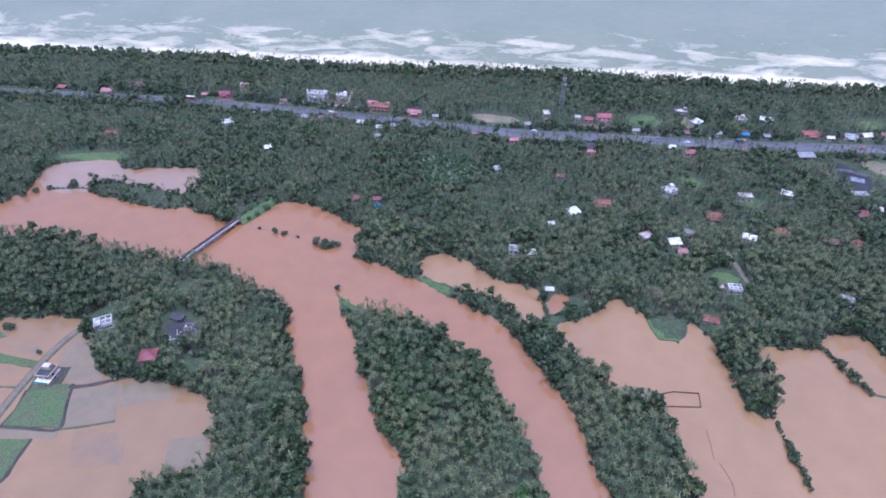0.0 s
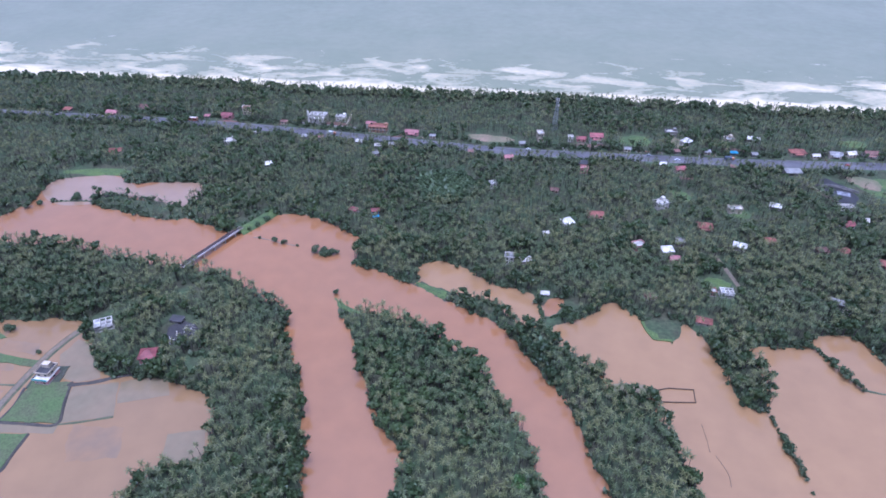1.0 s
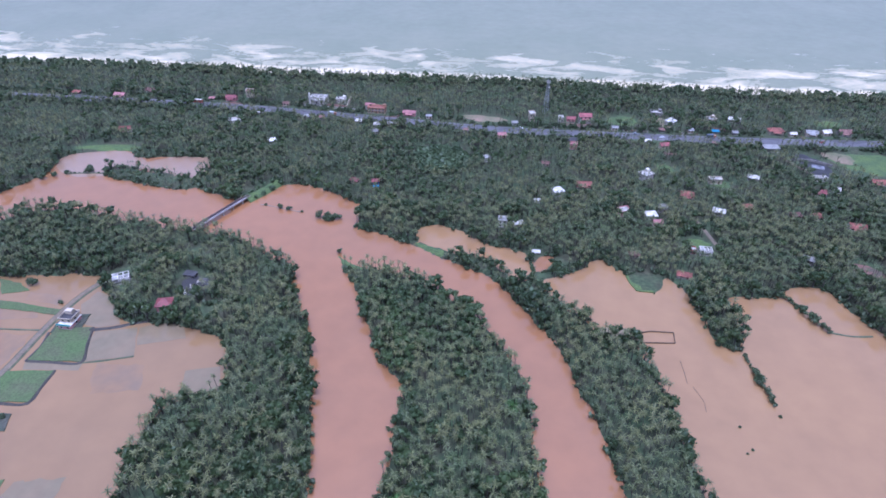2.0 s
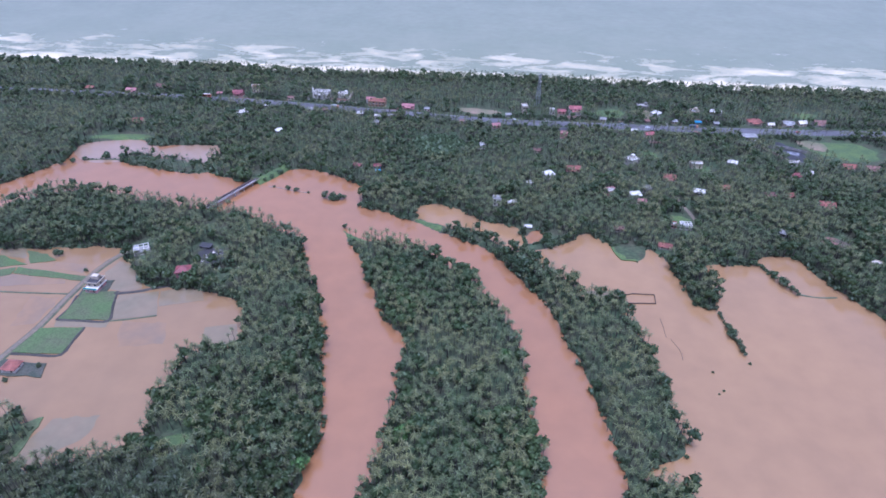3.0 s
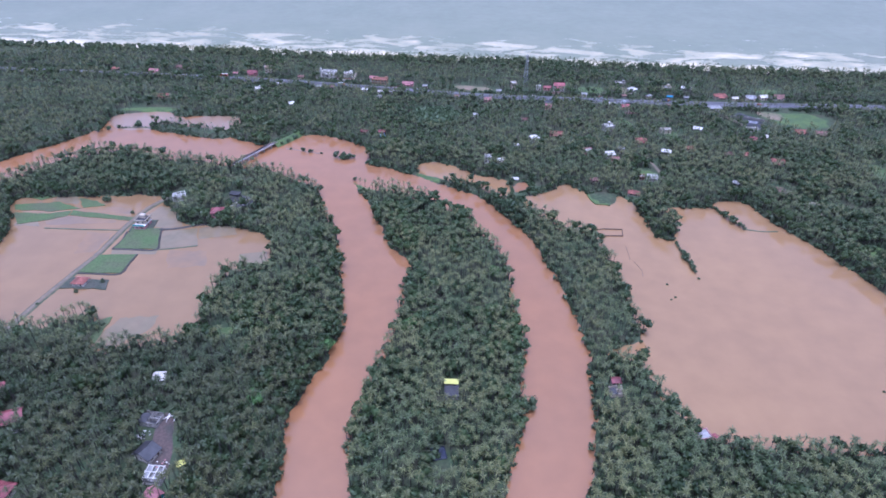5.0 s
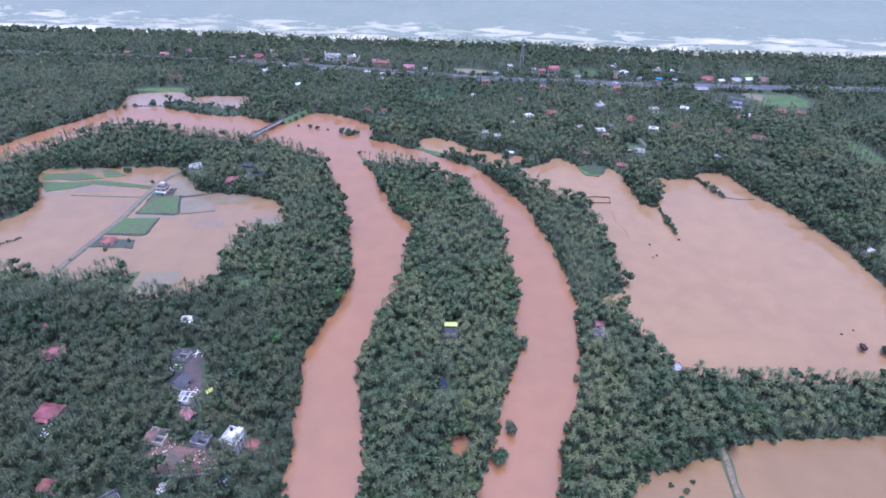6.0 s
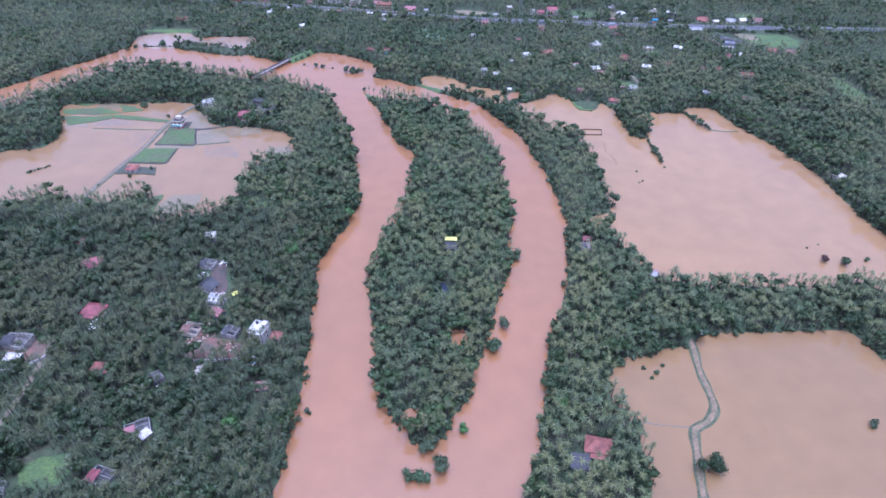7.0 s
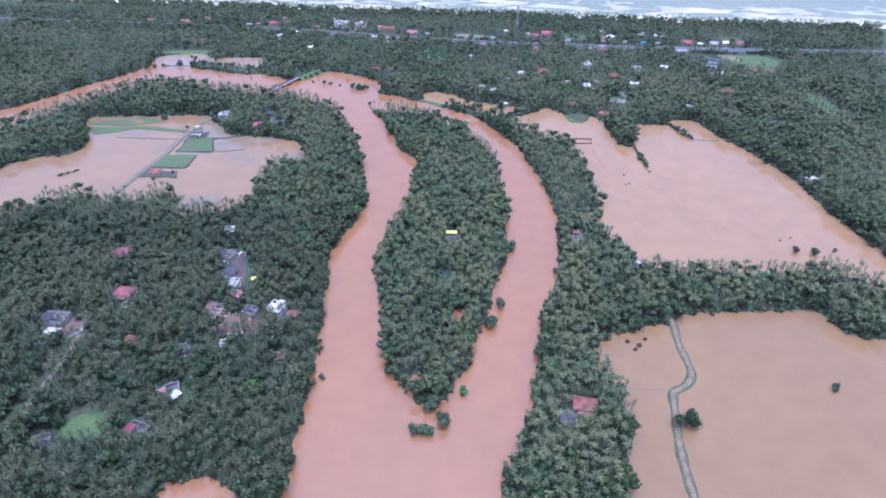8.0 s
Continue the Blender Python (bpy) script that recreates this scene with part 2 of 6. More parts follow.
# ---------------------------------------------------------------- plan: x east, y towards the sea
COAST_Y, COAST_SLOPE = 566.0, -0.118
BANK_WEST = [(-70, -330), (-69, -141), (-69, -100), (-67, -69), (-69, -30), (-71, 13), (-67, 33), (-59, 59), (-55, 85), (-61, 122), (-68, 165),
             (-77, 192), (-87, 212), (-92, 232), (-106, 244), (-134, 264), (-165, 274), (-206, 283), (-249, 297), (-281, 297), (-310, 266), (-338, 226), (-365, 188), (-430, 120)]
BANK_NORTH = [(-460, 160), (-395, 225), (-362, 262), (-338, 298), (-316, 325), (-302, 350), (-300, 383), (-278, 391), (-252, 392), (-242, 380), (-205, 383), (-188, 380),
              (-179, 364), (-185, 346), (-178, 330), (-155, 319), (-134, 313), (-124, 332), (-112, 337), (-91, 333), (-72, 319), (-57, 303), (-58, 281), (-40, 270), (-18, 257)]
BANK_EAST = [(4, 241), (26, 224), (39, 204), (46, 189), (56, 174), (60, 155), (66, 125), (70, 100), (72, 62), (68, 29), (59, -10), (48, -38), (39, -71),
             (34, -92), (28, -110), (20, -130), (15, -145), (0, -330)]
RIVER = BANK_WEST + BANK_NORTH + BANK_EAST
LAGOON = [(-15, 262), (-16, 276), (-2, 282), (12, 274), (25, 261), (35, 255), (51, 249), (52, 235), (51, 222), (42, 219), (37, 229), (27, 241), (8, 249)]
LAKE = [(57, 221), (67, 225), (75, 229), (84, 235), (90, 241), (96, 242), (101, 237), (108, 229), (126, 226), (137, 216), (139, 190), (141, 164), (150, 162), (157, 182), (159, 206), (186, 207),
        (200, 214), (219, 212), (225, 189), (240, 153), (251, 115), (253, 83), (257, 47), (262, 10), (262, -20), (240, -22), (222, -2), (192, -6), (154, -4), (122, -2), (108, 6),
        (101, 18), (98, 33), (93, 50), (80, 52), (80, 58), (99, 66), (103, 73), (102, 94), (103, 131), (100, 152), (96, 172), (79, 173), (75, 189), (65, 197), (57, 208)]
MERE = [(72, -57), (94, -49), (112, -43), (122, -37), (149, -36), (192, -36), (199, -50), (222, -58), (420, -70), (420, -330), (40, -330), (63, -143),
        (70, -122), (73, -105), (75, -88), (68, -75)]
FIELDS = [(-300, 222), (-255, 224), (-205, 226), (-193, 212), (-178, 196), (-172, 186), (-136, 180), (-113, 168), (-105, 137), (-127, 128), (-133, 104), (-130, 84), (-134, 68), (-152, 66),
          (-170, 60), (-179, 64), (-182, 80), (-188, 88), (-198, 86), (-212, 80), (-232, 82), (-253, 88), (-279, 66), (-305, 62), (-330, 90), (-326, 128), (-308, 145), (-284, 152), (-284, 180), (-297, 205)]
POOL = [(55, 243), (60, 247), (69, 246), (67, 238), (61, 231), (57, 229), (54, 233)]
POND = [(-116, -150), (-116, -135), (-108, -131), (-96, -134), (-84, -143), (-84, -160)]
GAP = [(0, -33), (5, -32), (7.5, -37), (5, -43), (1, -42), (-1, -37)]
ISLAND = [(-67, 250), (-56, 236), (-46, 233), (-23, 223), (-5, 213), (9, 198), (19, 184), (26, 170), (33, 153), (37, 135), (38, 115), (37, 95), (37, 75), (38, 58), (35, 40), (33, 20),
          (29, 2), (24, -14), (18, -31), (13, -47), (9, -61), (3, -77), (-5, -90), (-11, -97), (-18, -95), (-26, -87), (-33, -68), (-36, -52), (-38, -28), (-42, 2), (-41, 20), (-33, 50),
          (-25, 84), (-22, 117), (-20, 138), (-34, 160), (-42, 188), (-50, 211), (-60, 234)]
TAIL_GAP = [(-23, -80), (-18, -77), (-14, -82), (-15, -88), (-20, -88)]
GRASSLET = [(107, 228), (127, 227), (124, 213), (119, 210), (112, 213)]
SPINNEY = [(-257, 358), (-240, 362), (-225, 357), (-205, 352), (-189, 346), (-180, 332), (-190, 328), (-209, 333), (-239, 343), (-254, 350)]
HWY = [(-900, 560), (-560, 530), (-413, 513), (-277, 498), (-172, 482), (-70, 461), (48, 436), (137, 426), (224, 417), (339, 410), (520, 402), (900, 390)]
TRACK = [(114, -30), (113, -46), (111, -60), (111, -72), (110, -81), (104, -88), (98, -91), (95, -102), (91, -120), (89, -136), (87, -170), (84, -230)]
LANE = [(-260, 20), (-234, 62), (-224, 104), (-218, 130), (-213, 150), (-210, 177), (-205, 203), (-196, 221), (-180, 236)]

WATERS = [curve_through(w, 5, True) for w in (RIVER, LAGOON, LAKE, MERE, FIELDS, POND, POOL)]
LANDS = [curve_through(w, 4, True) for w in (ISLAND, SPINNEY, GRASSLET)]
GAPS = [curve_through(w, 3, True) for w in (GAP, TAIL_GAP)]
HWY_LINE, TRACK_LINE, LANE_LINE = curve_through(HWY, 12), curve_through(TRACK, 2.5), curve_through(LANE, 4)


def coast_y(x):
    return COAST_Y + COAST_SLOPE * x + 3 * np.sin(x / 70)


def to_shore(x, y):
    """Metres to the nearest water's edge: plus on land, minus over water."""
    d = np.full(x.shape, 1e9)
    for w in WATERS:
        d = np.minimum(d, signed_distance(x, y, w))
    for w in LANDS:
        d = np.maximum(d, -signed_distance(x, y, w))
    for w in GAPS:
        d = np.minimum(d, signed_distance(x, y, w))
    d = d + 1.3 * value_noise(x / 9, y / 9, 3) + 0.7 * value_noise(x / 3.5, y / 3.5, 4)
    return np.minimum(d, (coast_y(x) - y) * 0.5)


def land_z(d, x, y):
    return np.clip(d / 2.2, -1.2, 1) * 1.0 + 0.15 * value_noise(x / 14, y / 14, 8) * (d > 0)


def grid_mesh(name, xs, ys, mat, height):
    gx, gy = np.meshgrid(xs, ys)
    z = height(gx, gy)
    i = np.arange(gx.size).reshape(gx.shape)
    quads = np.stack([i[:-1, :-1], i[:-1, 1:], i[1:, 1:], i[1:, :-1]], -1).reshape(-1, 4)
    return np_mesh(name, np.stack([gx, gy, z], -1).reshape(-1, 3), quads, [mat], smooth=True)


def spread_axis(lo, hi, step, far):
    inner = np.arange(lo, hi + step / 2, step)
    grow = np.cumsum(step * 1.35 ** np.arange(1, 24))
    grow = grow[grow < far]
    return np.concatenate([lo - grow[::-1], inner, hi + grow])


# ground: one sheet, dipping under the flood and the sea
ground = new("ground", grid_mesh("ground", spread_axis(-640, 560, 5, 3600), spread_axis(-300, 620, 4.5, 3600), ground_material(),
                                 lambda x, y: land_z(to_shore(x, y), x, y)))
tagged(ground, "dark green and brown earth under a coconut grove", "ground", kind="structure")
# flood water up to a line under the dunes, and the sea beyond it
SPLIT = 20.0
flood = new("flood_water", grid_mesh("flood_water", np.array([-4000, -1200, -600, 0, 600, 1200, 4000.0]), np.array([-3600, -900, -300, 100, 500.0]), FLOOD, lambda x, y: 0 * x))
me = flood.data
for v in me.vertices:
    if v.co.y == 500:
        v.co.y = COAST_Y + COAST_SLOPE * v.co.x - SPLIT
tagged(flood, "smooth reddish brown flood water of a swollen river", "flood water", kind="structure")


def standing_water(name, outline, mat, label):
    """Still flood water in a given colour: a sheet that reaches a little way under the banks."""
    p = curve_through(outline, 8, True)
    t = np.roll(p, -1, 0) - np.roll(p, 1, 0)
    t /= np.linalg.norm(t, axis=1)[:, None]
    area = np.sum(p[:, 0] * np.roll(p[:, 1], -1) - p[:, 1] * np.roll(p[:, 0], -1))
    p = p + np.column_stack([t[:, 1], -t[:, 0]]) * 3.0 * np.sign(area)
    bm = bmesh.new()
    top = bm.faces.new([bm.verts.new((x, y, 0.02)) for x, y in (p if area > 0 else p[::-1])])
    bmesh.ops.triangulate(bm, faces=[top])
    me = bpy.data.meshes.new(name)
    bm.to_mesh(me)
    bm.free()
    me.materials.append(mat)
    return tagged(new(name, me), label, "flood water", kind="structure")


standing_water("lake_water", LAKE, LAKE_WATER, "calm pale pinkish flood water over drowned fields")
standing_water("inlet_water", [(-301, 374), (-295, 388), (-275, 396), (-244, 381), (-232, 370), (-215, 379), (-187, 379), (-178, 363), (-186, 346), (-197, 351), (-232, 364), (-253, 361), (-258, 352), (-282, 353)],
               INLET_WATER, "calm pale flood water at the head of an inlet")
standing_water("lagoon_water", LAGOON, LAKE_WATER, "calm pale flood water between a spinney and a palm grove")
standing_water("field_water", FIELDS, FIELD_WATER, "shallow pale muddy water over paddy fields")
standing_water("mere_water", MERE, MERE_WATER, "calm tan flood water beside a dirt path")
sea = new("sea", grid_mesh("sea", np.array([-4000, -1200, -600, 0, 600, 1200, 4000.0]), np.array([500, 900, 2000, 4300.0]), sea_material(), lambda x, y: 0 * x))
for v in sea.data.vertices:
    if v.co.y == 500:
        v.co.y = COAST_Y + COAST_SLOPE * v.co.x - SPLIT
tagged(sea, "grey sea with broken white surf along the beach", "sea", kind="structure")


def ribbon(name, line, width, z, mat, drop=0.8, shoulder=0.6):
    """A road's body: a flat top along the line, with sloping sides that run into the ground."""
    p = np.asarray(line)
    t = np.gradient(p, axis=0)
    t /= np.linalg.norm(t, axis=1)[:, None]
    nrm = np.stack([-t[:, 1], t[:, 0]], 1)
    w = np.asarray(width) * np.ones(len(p)) / 2
    rows = [(w + shoulder, z - drop), (w, z), (-w, z), (-w - shoulder, z - drop)]
    v = np.concatenate([np.column_stack([p + nrm * np.reshape(o, (-1, 1)), np.full(len(p), h)]) for o, h in rows])
    n = len(p)
    i = np.arange(n - 1)
    quads = np.concatenate([np.stack([k * n + i, (k + 1) * n + i, (k + 1) * n + i + 1, k * n + i + 1], 1) for k in range(3)])
    return new(name, np_mesh(name, v, quads, [mat]))


highway = tagged(ribbon("road", HWY_LINE, 9.6, 1.9, ASPHALT, 1.0, 1.5), "wet grey asphalt highway between palm groves", "road", kind="structure")
VERGE = material("wet_verge", (0.105, 0.105, 0.052), 0.9, 0.3, 0.35, 1.6, bump=0.5, tint=(0.06, 0.075, 0.034))
bank = tagged(ribbon("path_bank", TRACK_LINE, 3.5 + 0.5 * np.sin(np.arange(len(TRACK_LINE)) * 1.1) + 0.35 * np.sin(np.arange(len(TRACK_LINE)) * 0.37), 0.42, VERGE, 0.7, 0.7), "grassy bank that carries a dirt path through the flood", "path bank", kind="structure")
path = tagged(ribbon("path", TRACK_LINE, 1.5 + 0.25 * np.sin(np.arange(len(TRACK_LINE)) * 2.3), 0.62, material("grassy_earth", (0.22, 0.15, 0.085), 0.95, 0.25, 0.3, 1.2, bump=0.4, tint=(0.14, 0.112, 0.058)), 0.3, 0.5), "winding pale dirt path through flooded fields", "path", kind="structure")
lane_bank = tagged(ribbon("lane_bank", LANE_LINE, 3.4, 0.5, VERGE, 0.8, 1.0), "grassy bank of a field lane", "lane bank", kind="structure")
lane = tagged(ribbon("lane", LANE_LINE, 2.3, 0.7, DIRT, 0.3, 0.4), "narrow earth lane between flooded paddy fields", "lane", kind="structure")

# ---------------------------------------------------------------- where buildings and clearings lie
PLOTS = []


def plot(style, x, y, w, d, h, turn, roof, wall, where, view=9.0):
    """Notes a building: style, place, width, depth, wall height, turn, colours, surroundings, and how far its yard is open to the south."""
    PLOTS.append((style, x, y, w, d, h, turn, roof, wall, where, view))


HW, GR, VI, FI, IS = "beside the highway", "in the coconut grove", "in the riverside village", "amid flooded paddy fields", "on the river island"
LK = "by the flood lake"
# along the highway
plot("gable", 127, 453, 13, 9, 6.5, -4, "scarlet", "white", HW, 16)
plot("gable", 115, 455, 9, 6, 3.2, -4, "scarlet", "pink", HW, 14)
plot("flat", 106, 455, 5, 5, 4.0, -4, "white", "white", HW, 12)
plot("flat", 80, 457, 6, 9, 7.0, 5, "white", "cream", HW, 12)
plot("gable", 50, 420, 8, 6, 3.2, 10, "rose", "pink", HW, 8)
plot("flat", 107, 398, 7, 6, 4.5, -8, "rose", "pink", HW, 12)
plot("shed", 108, 410, 9, 7, 3.4, -8, "dark", "grey", HW, 6)
plot("gable", 182, 400, 9, 7, 3.6, 6, "scarlet", "cream", HW, 11)
plot("shed", 203, 449, 11, 8, 4.2, 40, "whitesheet", "white", HW, 14)
plot("flat", 195, 467, 12, 7, 4.0, -5, "white", "grey", HW, 10)
plot("shed", 262, 455, 13, 7, 4.0, -20, "whitesheet", "white", GR, 10)
plot("flat", 240, 452, 9, 8, 5.0, 10, "grey", "cream", GR, 9)
plot("shed", 236, 430, 7, 4, 2.6, -5, "blue", "grey", HW, 8)
plot("hip", 288, 430, 15, 8, 3.4, -4, "rust", "cream", HW, 12)
plot("gable", 317, 426, 11, 7, 3.4, -14, "grey", "cream", HW, 10)
plot("gable", 330, 427, 9, 7, 3.4, 10, "cream", "cream", HW, 9)
plot("gable", 346, 427, 12, 8, 3.6, -6, "brown", "white", HW, 9)
plot("shed", 268, 395, 15, 8, 4.2, 0, "greysheet", "grey", HW, 13)
plot("flat", 282, 344, 12, 5, 3.0, -4, "white", "white", GR, 9)
plot("gable", 323, 338, 12, 6, 3.4, -8, "rust", "cream", GR, 8)
plot("gable", 340, 335, 12, 6, 3.4, -8, "brown", "cream", GR, 8)
plot("flat", -60, 474, 20, 9, 5.0, -10, "rust", "orange", HW, 14)
plot("gable", -67, 482, 10, 6, 4.5, -10, "rose", "white", HW, 8)
plot("gable", -30, 467, 14, 6, 3.6, -10, "rose", "pink", HW, 13)
plot("flat", -96, 497, 11, 7, 4.0, -8, "white", "white", HW, 10)
plot("gable", -201, 502, 12, 7, 4.0, -8, "crimson", "pink", HW, 13)
plot("flat", -186, 512, 8, 7, 6.0, 4, "rust", "cream", HW, 8)
plot("flat", -190, 521, 5, 5, 4.0, 0, "white", "white", GR, 8)
plot("gable", -310, 509, 12, 7, 3.4, -6, "rose", "cream", HW, 10)
plot("gable", -284, 524, 16, 7, 3.4, -6, "brown", "white", GR, 9)
plot("shed", -356, 517, 9, 6, 3.2, -6, "rust", "grey", HW, 9)
plot("shed", -122, 459, 7, 5, 3.0, -10, "greysheet", "grey", HW, 8)
plot("shed", -74, 449, 7, 5, 3.0, -12, "whitesheet", "grey", HW, 8)
plot("flat", -57, 438, 7, 6, 4.2, 4, "white", "white", GR, 9)
plot("gable", -58, 427, 6, 5, 3.0, 20, "grey", "white", GR, 8)
for k, (x, off, w, roof) in enumerate(((150, 11, 6, "greysheet"), (172, -13, 7, "whitesheet"), (190, 12, 5, "brown"), (214, 13, 6, "grey"), (226, -12, 5, "brown"), (252, 12, 6, "greysheet"),
                                       (300, 12, 7, "cream"), (64, 13, 6, "greysheet"), (20, -11, 5, "brown"), (-12, 12, 6, "greysheet"), (-46, -12, 6, "greysheet"), (-108, -12, 5, "brown"),
                                       (-146, 12, 7, "brown"), (-166, -12, 5, "whitesheet"), (-220, 12, 6, "rose"))):
    plot("shed" if k % 3 else "gable", x, float(np.interp(x, HWY_LINE[:, 0], HWY_LINE[:, 1])) + off, w, 4.5, 3.0, -8 + 5 * (k % 4), roof, ("cream", "white", "grey")[k % 3], HW, 6)
# in the groves north of the river
plot("flat", -183, 447, 12, 8, 4.0, 15, "white", "white", GR, 11)
plot("shed", -141, 407, 7, 6, 4.0, 20, "whitesheet", "white", GR, 9)
plot("gable", -272, 430, 12, 7, 3.4, 10, "rust", "cream", GR, 9)
plot("gable", -65, 339, 7, 5, 3.2, -25, "scarlet", "cream", GR, 9)
plot("gable", -50, 338, 6, 5, 3.2, 10, "scarlet", "blue", GR, 10)
plot("flat", 34, 375, 7, 6, 4.0, 20, "grey", "white", GR, 10)
plot("gable", 80, 368, 7, 5, 3.0, -10, "brown", "cream", GR, 8)
plot("flat", 152, 346, 11, 9, 5.0, 25, "white", "white", GR, 11)
plot("flat", 202, 340, 11, 6, 4.0, -4, "white", "cream", GR, 11)
plot("shed", 233, 345, 9, 6, 3.6, -30, "whitesheet", "white", GR, 9)
plot("hip", 174, 319, 12, 8, 3.2, -12, "rust", "cream", GR, 9)
plot("gable", 271, 321, 9, 7, 3.4, 15, "scarlet", "white", GR, 10)
plot("gable", 285, 327, 7, 6, 3.2, -20, "cream", "white", GR, 8)
plot("hip", 211, 302, 8, 6, 3.2, -6, "rust", "cream", GR, 9)
plot("gable", 103, 334, 13, 7, 3.4, -6, "rust", "pink", GR, 11)
plot("shed", 82, 322, 9, 8, 5.0, 25, "whitesheet", "white", GR, 13)
plot("shed", 66, 310, 5, 3, 3.0, 10, "whitesheet", "white", GR, 9)
plot("flat", 39, 280, 7, 6, 6.0, -8, "grey", "white", GR, 13)
plot("gable", 49, 280, 7, 5, 3.2, 15, "whitesheet", "cream", GR, 13)
plot("flat", 123, 295, 9, 7, 4.2, 20, "white", "pink", GR, 11)
plot("shed", 140, 290, 9, 7, 4.4, 5, "whitesheet", "white", GR, 12)
plot("gable", 142, 282, 7, 5, 3.0, 5, "rose", "pink", GR, 8)
plot("flat", 151, 299, 7, 6, 4.0, -20, "grey", "grey", GR, 8)
plot("shed", 188, 295, 10, 6, 4.0, -25, "whitesheet", "white", GR, 11)
plot("hip", 141, 224, 10, 6, 2.8, -20, "rust", "cream", LK, 10)
plot("frame", 162, 248, 10, 7, 4.5, -8, "white", "white", LK, 14)
plot("flat", 154, 249, 5, 5, 3.2, -8, "white", "rust", LK, 10)
plot("shed", 57, 248, 4.5, 2.4, 1.7, -6, "whitesheet", "white", "on the lagoon dike", 6)
plot("hip", 117, 245, 7, 5, 3.0, 5, "brown", "cream", GR, 8)
plot("hip", 239, 291, 8, 6, 3.2, 0, "brown", "cream", GR, 8)
plot("hip", 253, 290, 8, 6, 3.2, 20, "rust", "cream", GR, 8)
plot("gable", 272, 276, 12, 8, 3.6, -15, "rust", "white", GR, 11)
plot("flat", 263, 203, 8, 6, 3.2, -35, "cream", "cream", LK, 12)
plot("shed", 222, 240, 9, 5, 3.0, -30, "greysheet", "grey", GR, 8)
# the flooded fields
plot("frame", -186, 219, 12, 9, 5.0, 25, "white", "white", FI, 14)
plot("striped", -198, 183, 9, 12, 6.0, -8, "dark", "cream", FI, 6)
plot("hip", -152, 195, 10, 9, 5.6, 8, "scarlet", "pink", FI, 13)
plot("hip", -209, 119, 9, 8, 3.0, -6, "rust", "white", FI, 6)
plot("shed", -148, 224, 9, 5, 2.8, -12, "dark", "grey", FI, 7)
# the village on the west bank
plot("shed", -135, 40, 7, 6, 4.4, 5, "cream", "grey", VI, 10)
plot("ruin", -130, 16, 10, 8, 3.6, -12, "dark", "limed", VI, 12)
plot("gable", -125, -2, 8, 10, 3.2, 65, "dark", "white", VI, 11)
plot("frame", -118, -13, 9, 8, 4.4, -6, "white", "white", VI, 9)
plot("gable", -115, -22, 7, 5, 3.0, -30, "rose", "teal", VI, 10)
plot("ruin", -172, -115, 9, 7, 3.0, 15, "dark", "grey", VI, 10)
plot("ruin", -124, -33, 11, 9, 3.0, -12, "brown", "cream", VI, 10)
plot("ruin", -105, -35, 9, 8, 3.4, -15, "dark", "grey", VI, 11)
plot("flat", -91, -37, 9, 10, 6.4, -18, "white", "white", VI, 14)
plot("shed", -83, -38, 6, 5, 2.8, -15, "rust", "grey", VI, 7)
plot("gable", -192, 18, 12, 7, 3.4, 22, "crimson", "cream", VI, 10)
plot("gable", -207, 36, 6, 5, 3.0, 20, "scarlet", "cream", VI, 9)
plot("hip", -175, -20, 12, 9, 4.0, -10, "scarlet", "cream", VI, 11)
plot("ruin", -132, -63, 10, 7, 3.0, 40, "crimson", "grey", VI, 9)
plot("ruin", -129, -89, 12, 9, 3.4, 25, "rose", "grey", VI, 12)
plot("shed", -125, -92, 5, 4, 3.4, 55, "cream", "grey", VI, 8)
plot("ruin", -135, -110, 11, 9, 3.2, -20, "crimson", "grey", VI, 10)
plot("shed", -84, -68, 6, 5, 2.8, 10, "brown", "grey", VI, 7)
plot("hip", -157, -57, 9, 6, 3.2, -10, "rust", "white", VI, 7)
plot("ruin", -202, -40, 15, 10, 4.4, -6, "dark", "limed", VI, 13)
plot("shed", -199, -50, 8, 5, 3.0, -6, "cream", "teal", VI, 8)
# the east strip and the island
plot("hip", 55, -101, 9.5, 6.8, 4.0, -14, "rust", "cream", "on the palm strip", 9)
plot("shed", 47, -107, 7, 6, 2.6, -10, "dark", "grey", "on the palm strip", 7)
plot("gable", 79, 36, 3.6, 3.2, 2.8, 0, "crimson", "cream", "on the palm strip", 8)
plot("flat", 108, 3, 5, 4.5, 3.0, 10, "grey", "pink", "on the palm strip", 5)
plot("shed", 1.5, 30, 6.0, 5.5, 2.8, -4, "dark", "blue", IS, 10)
plot("shed", 1.5, 35, 6.0, 1.8, 3.8, -4, "yellow", "grey", IS, 8)
plot("ruin", 78, 30, 6.5, 5, 2.6, 5, "dark", "cream", "on the palm strip", 6)
plot("gable", 112, 2, 4, 3.2, 2.8, 15, "scarlet", "cream", "on the palm strip", 6)
plot("hip", 263, 105, 9, 6, 3.2, -50, "cream", "white", LK, 8)

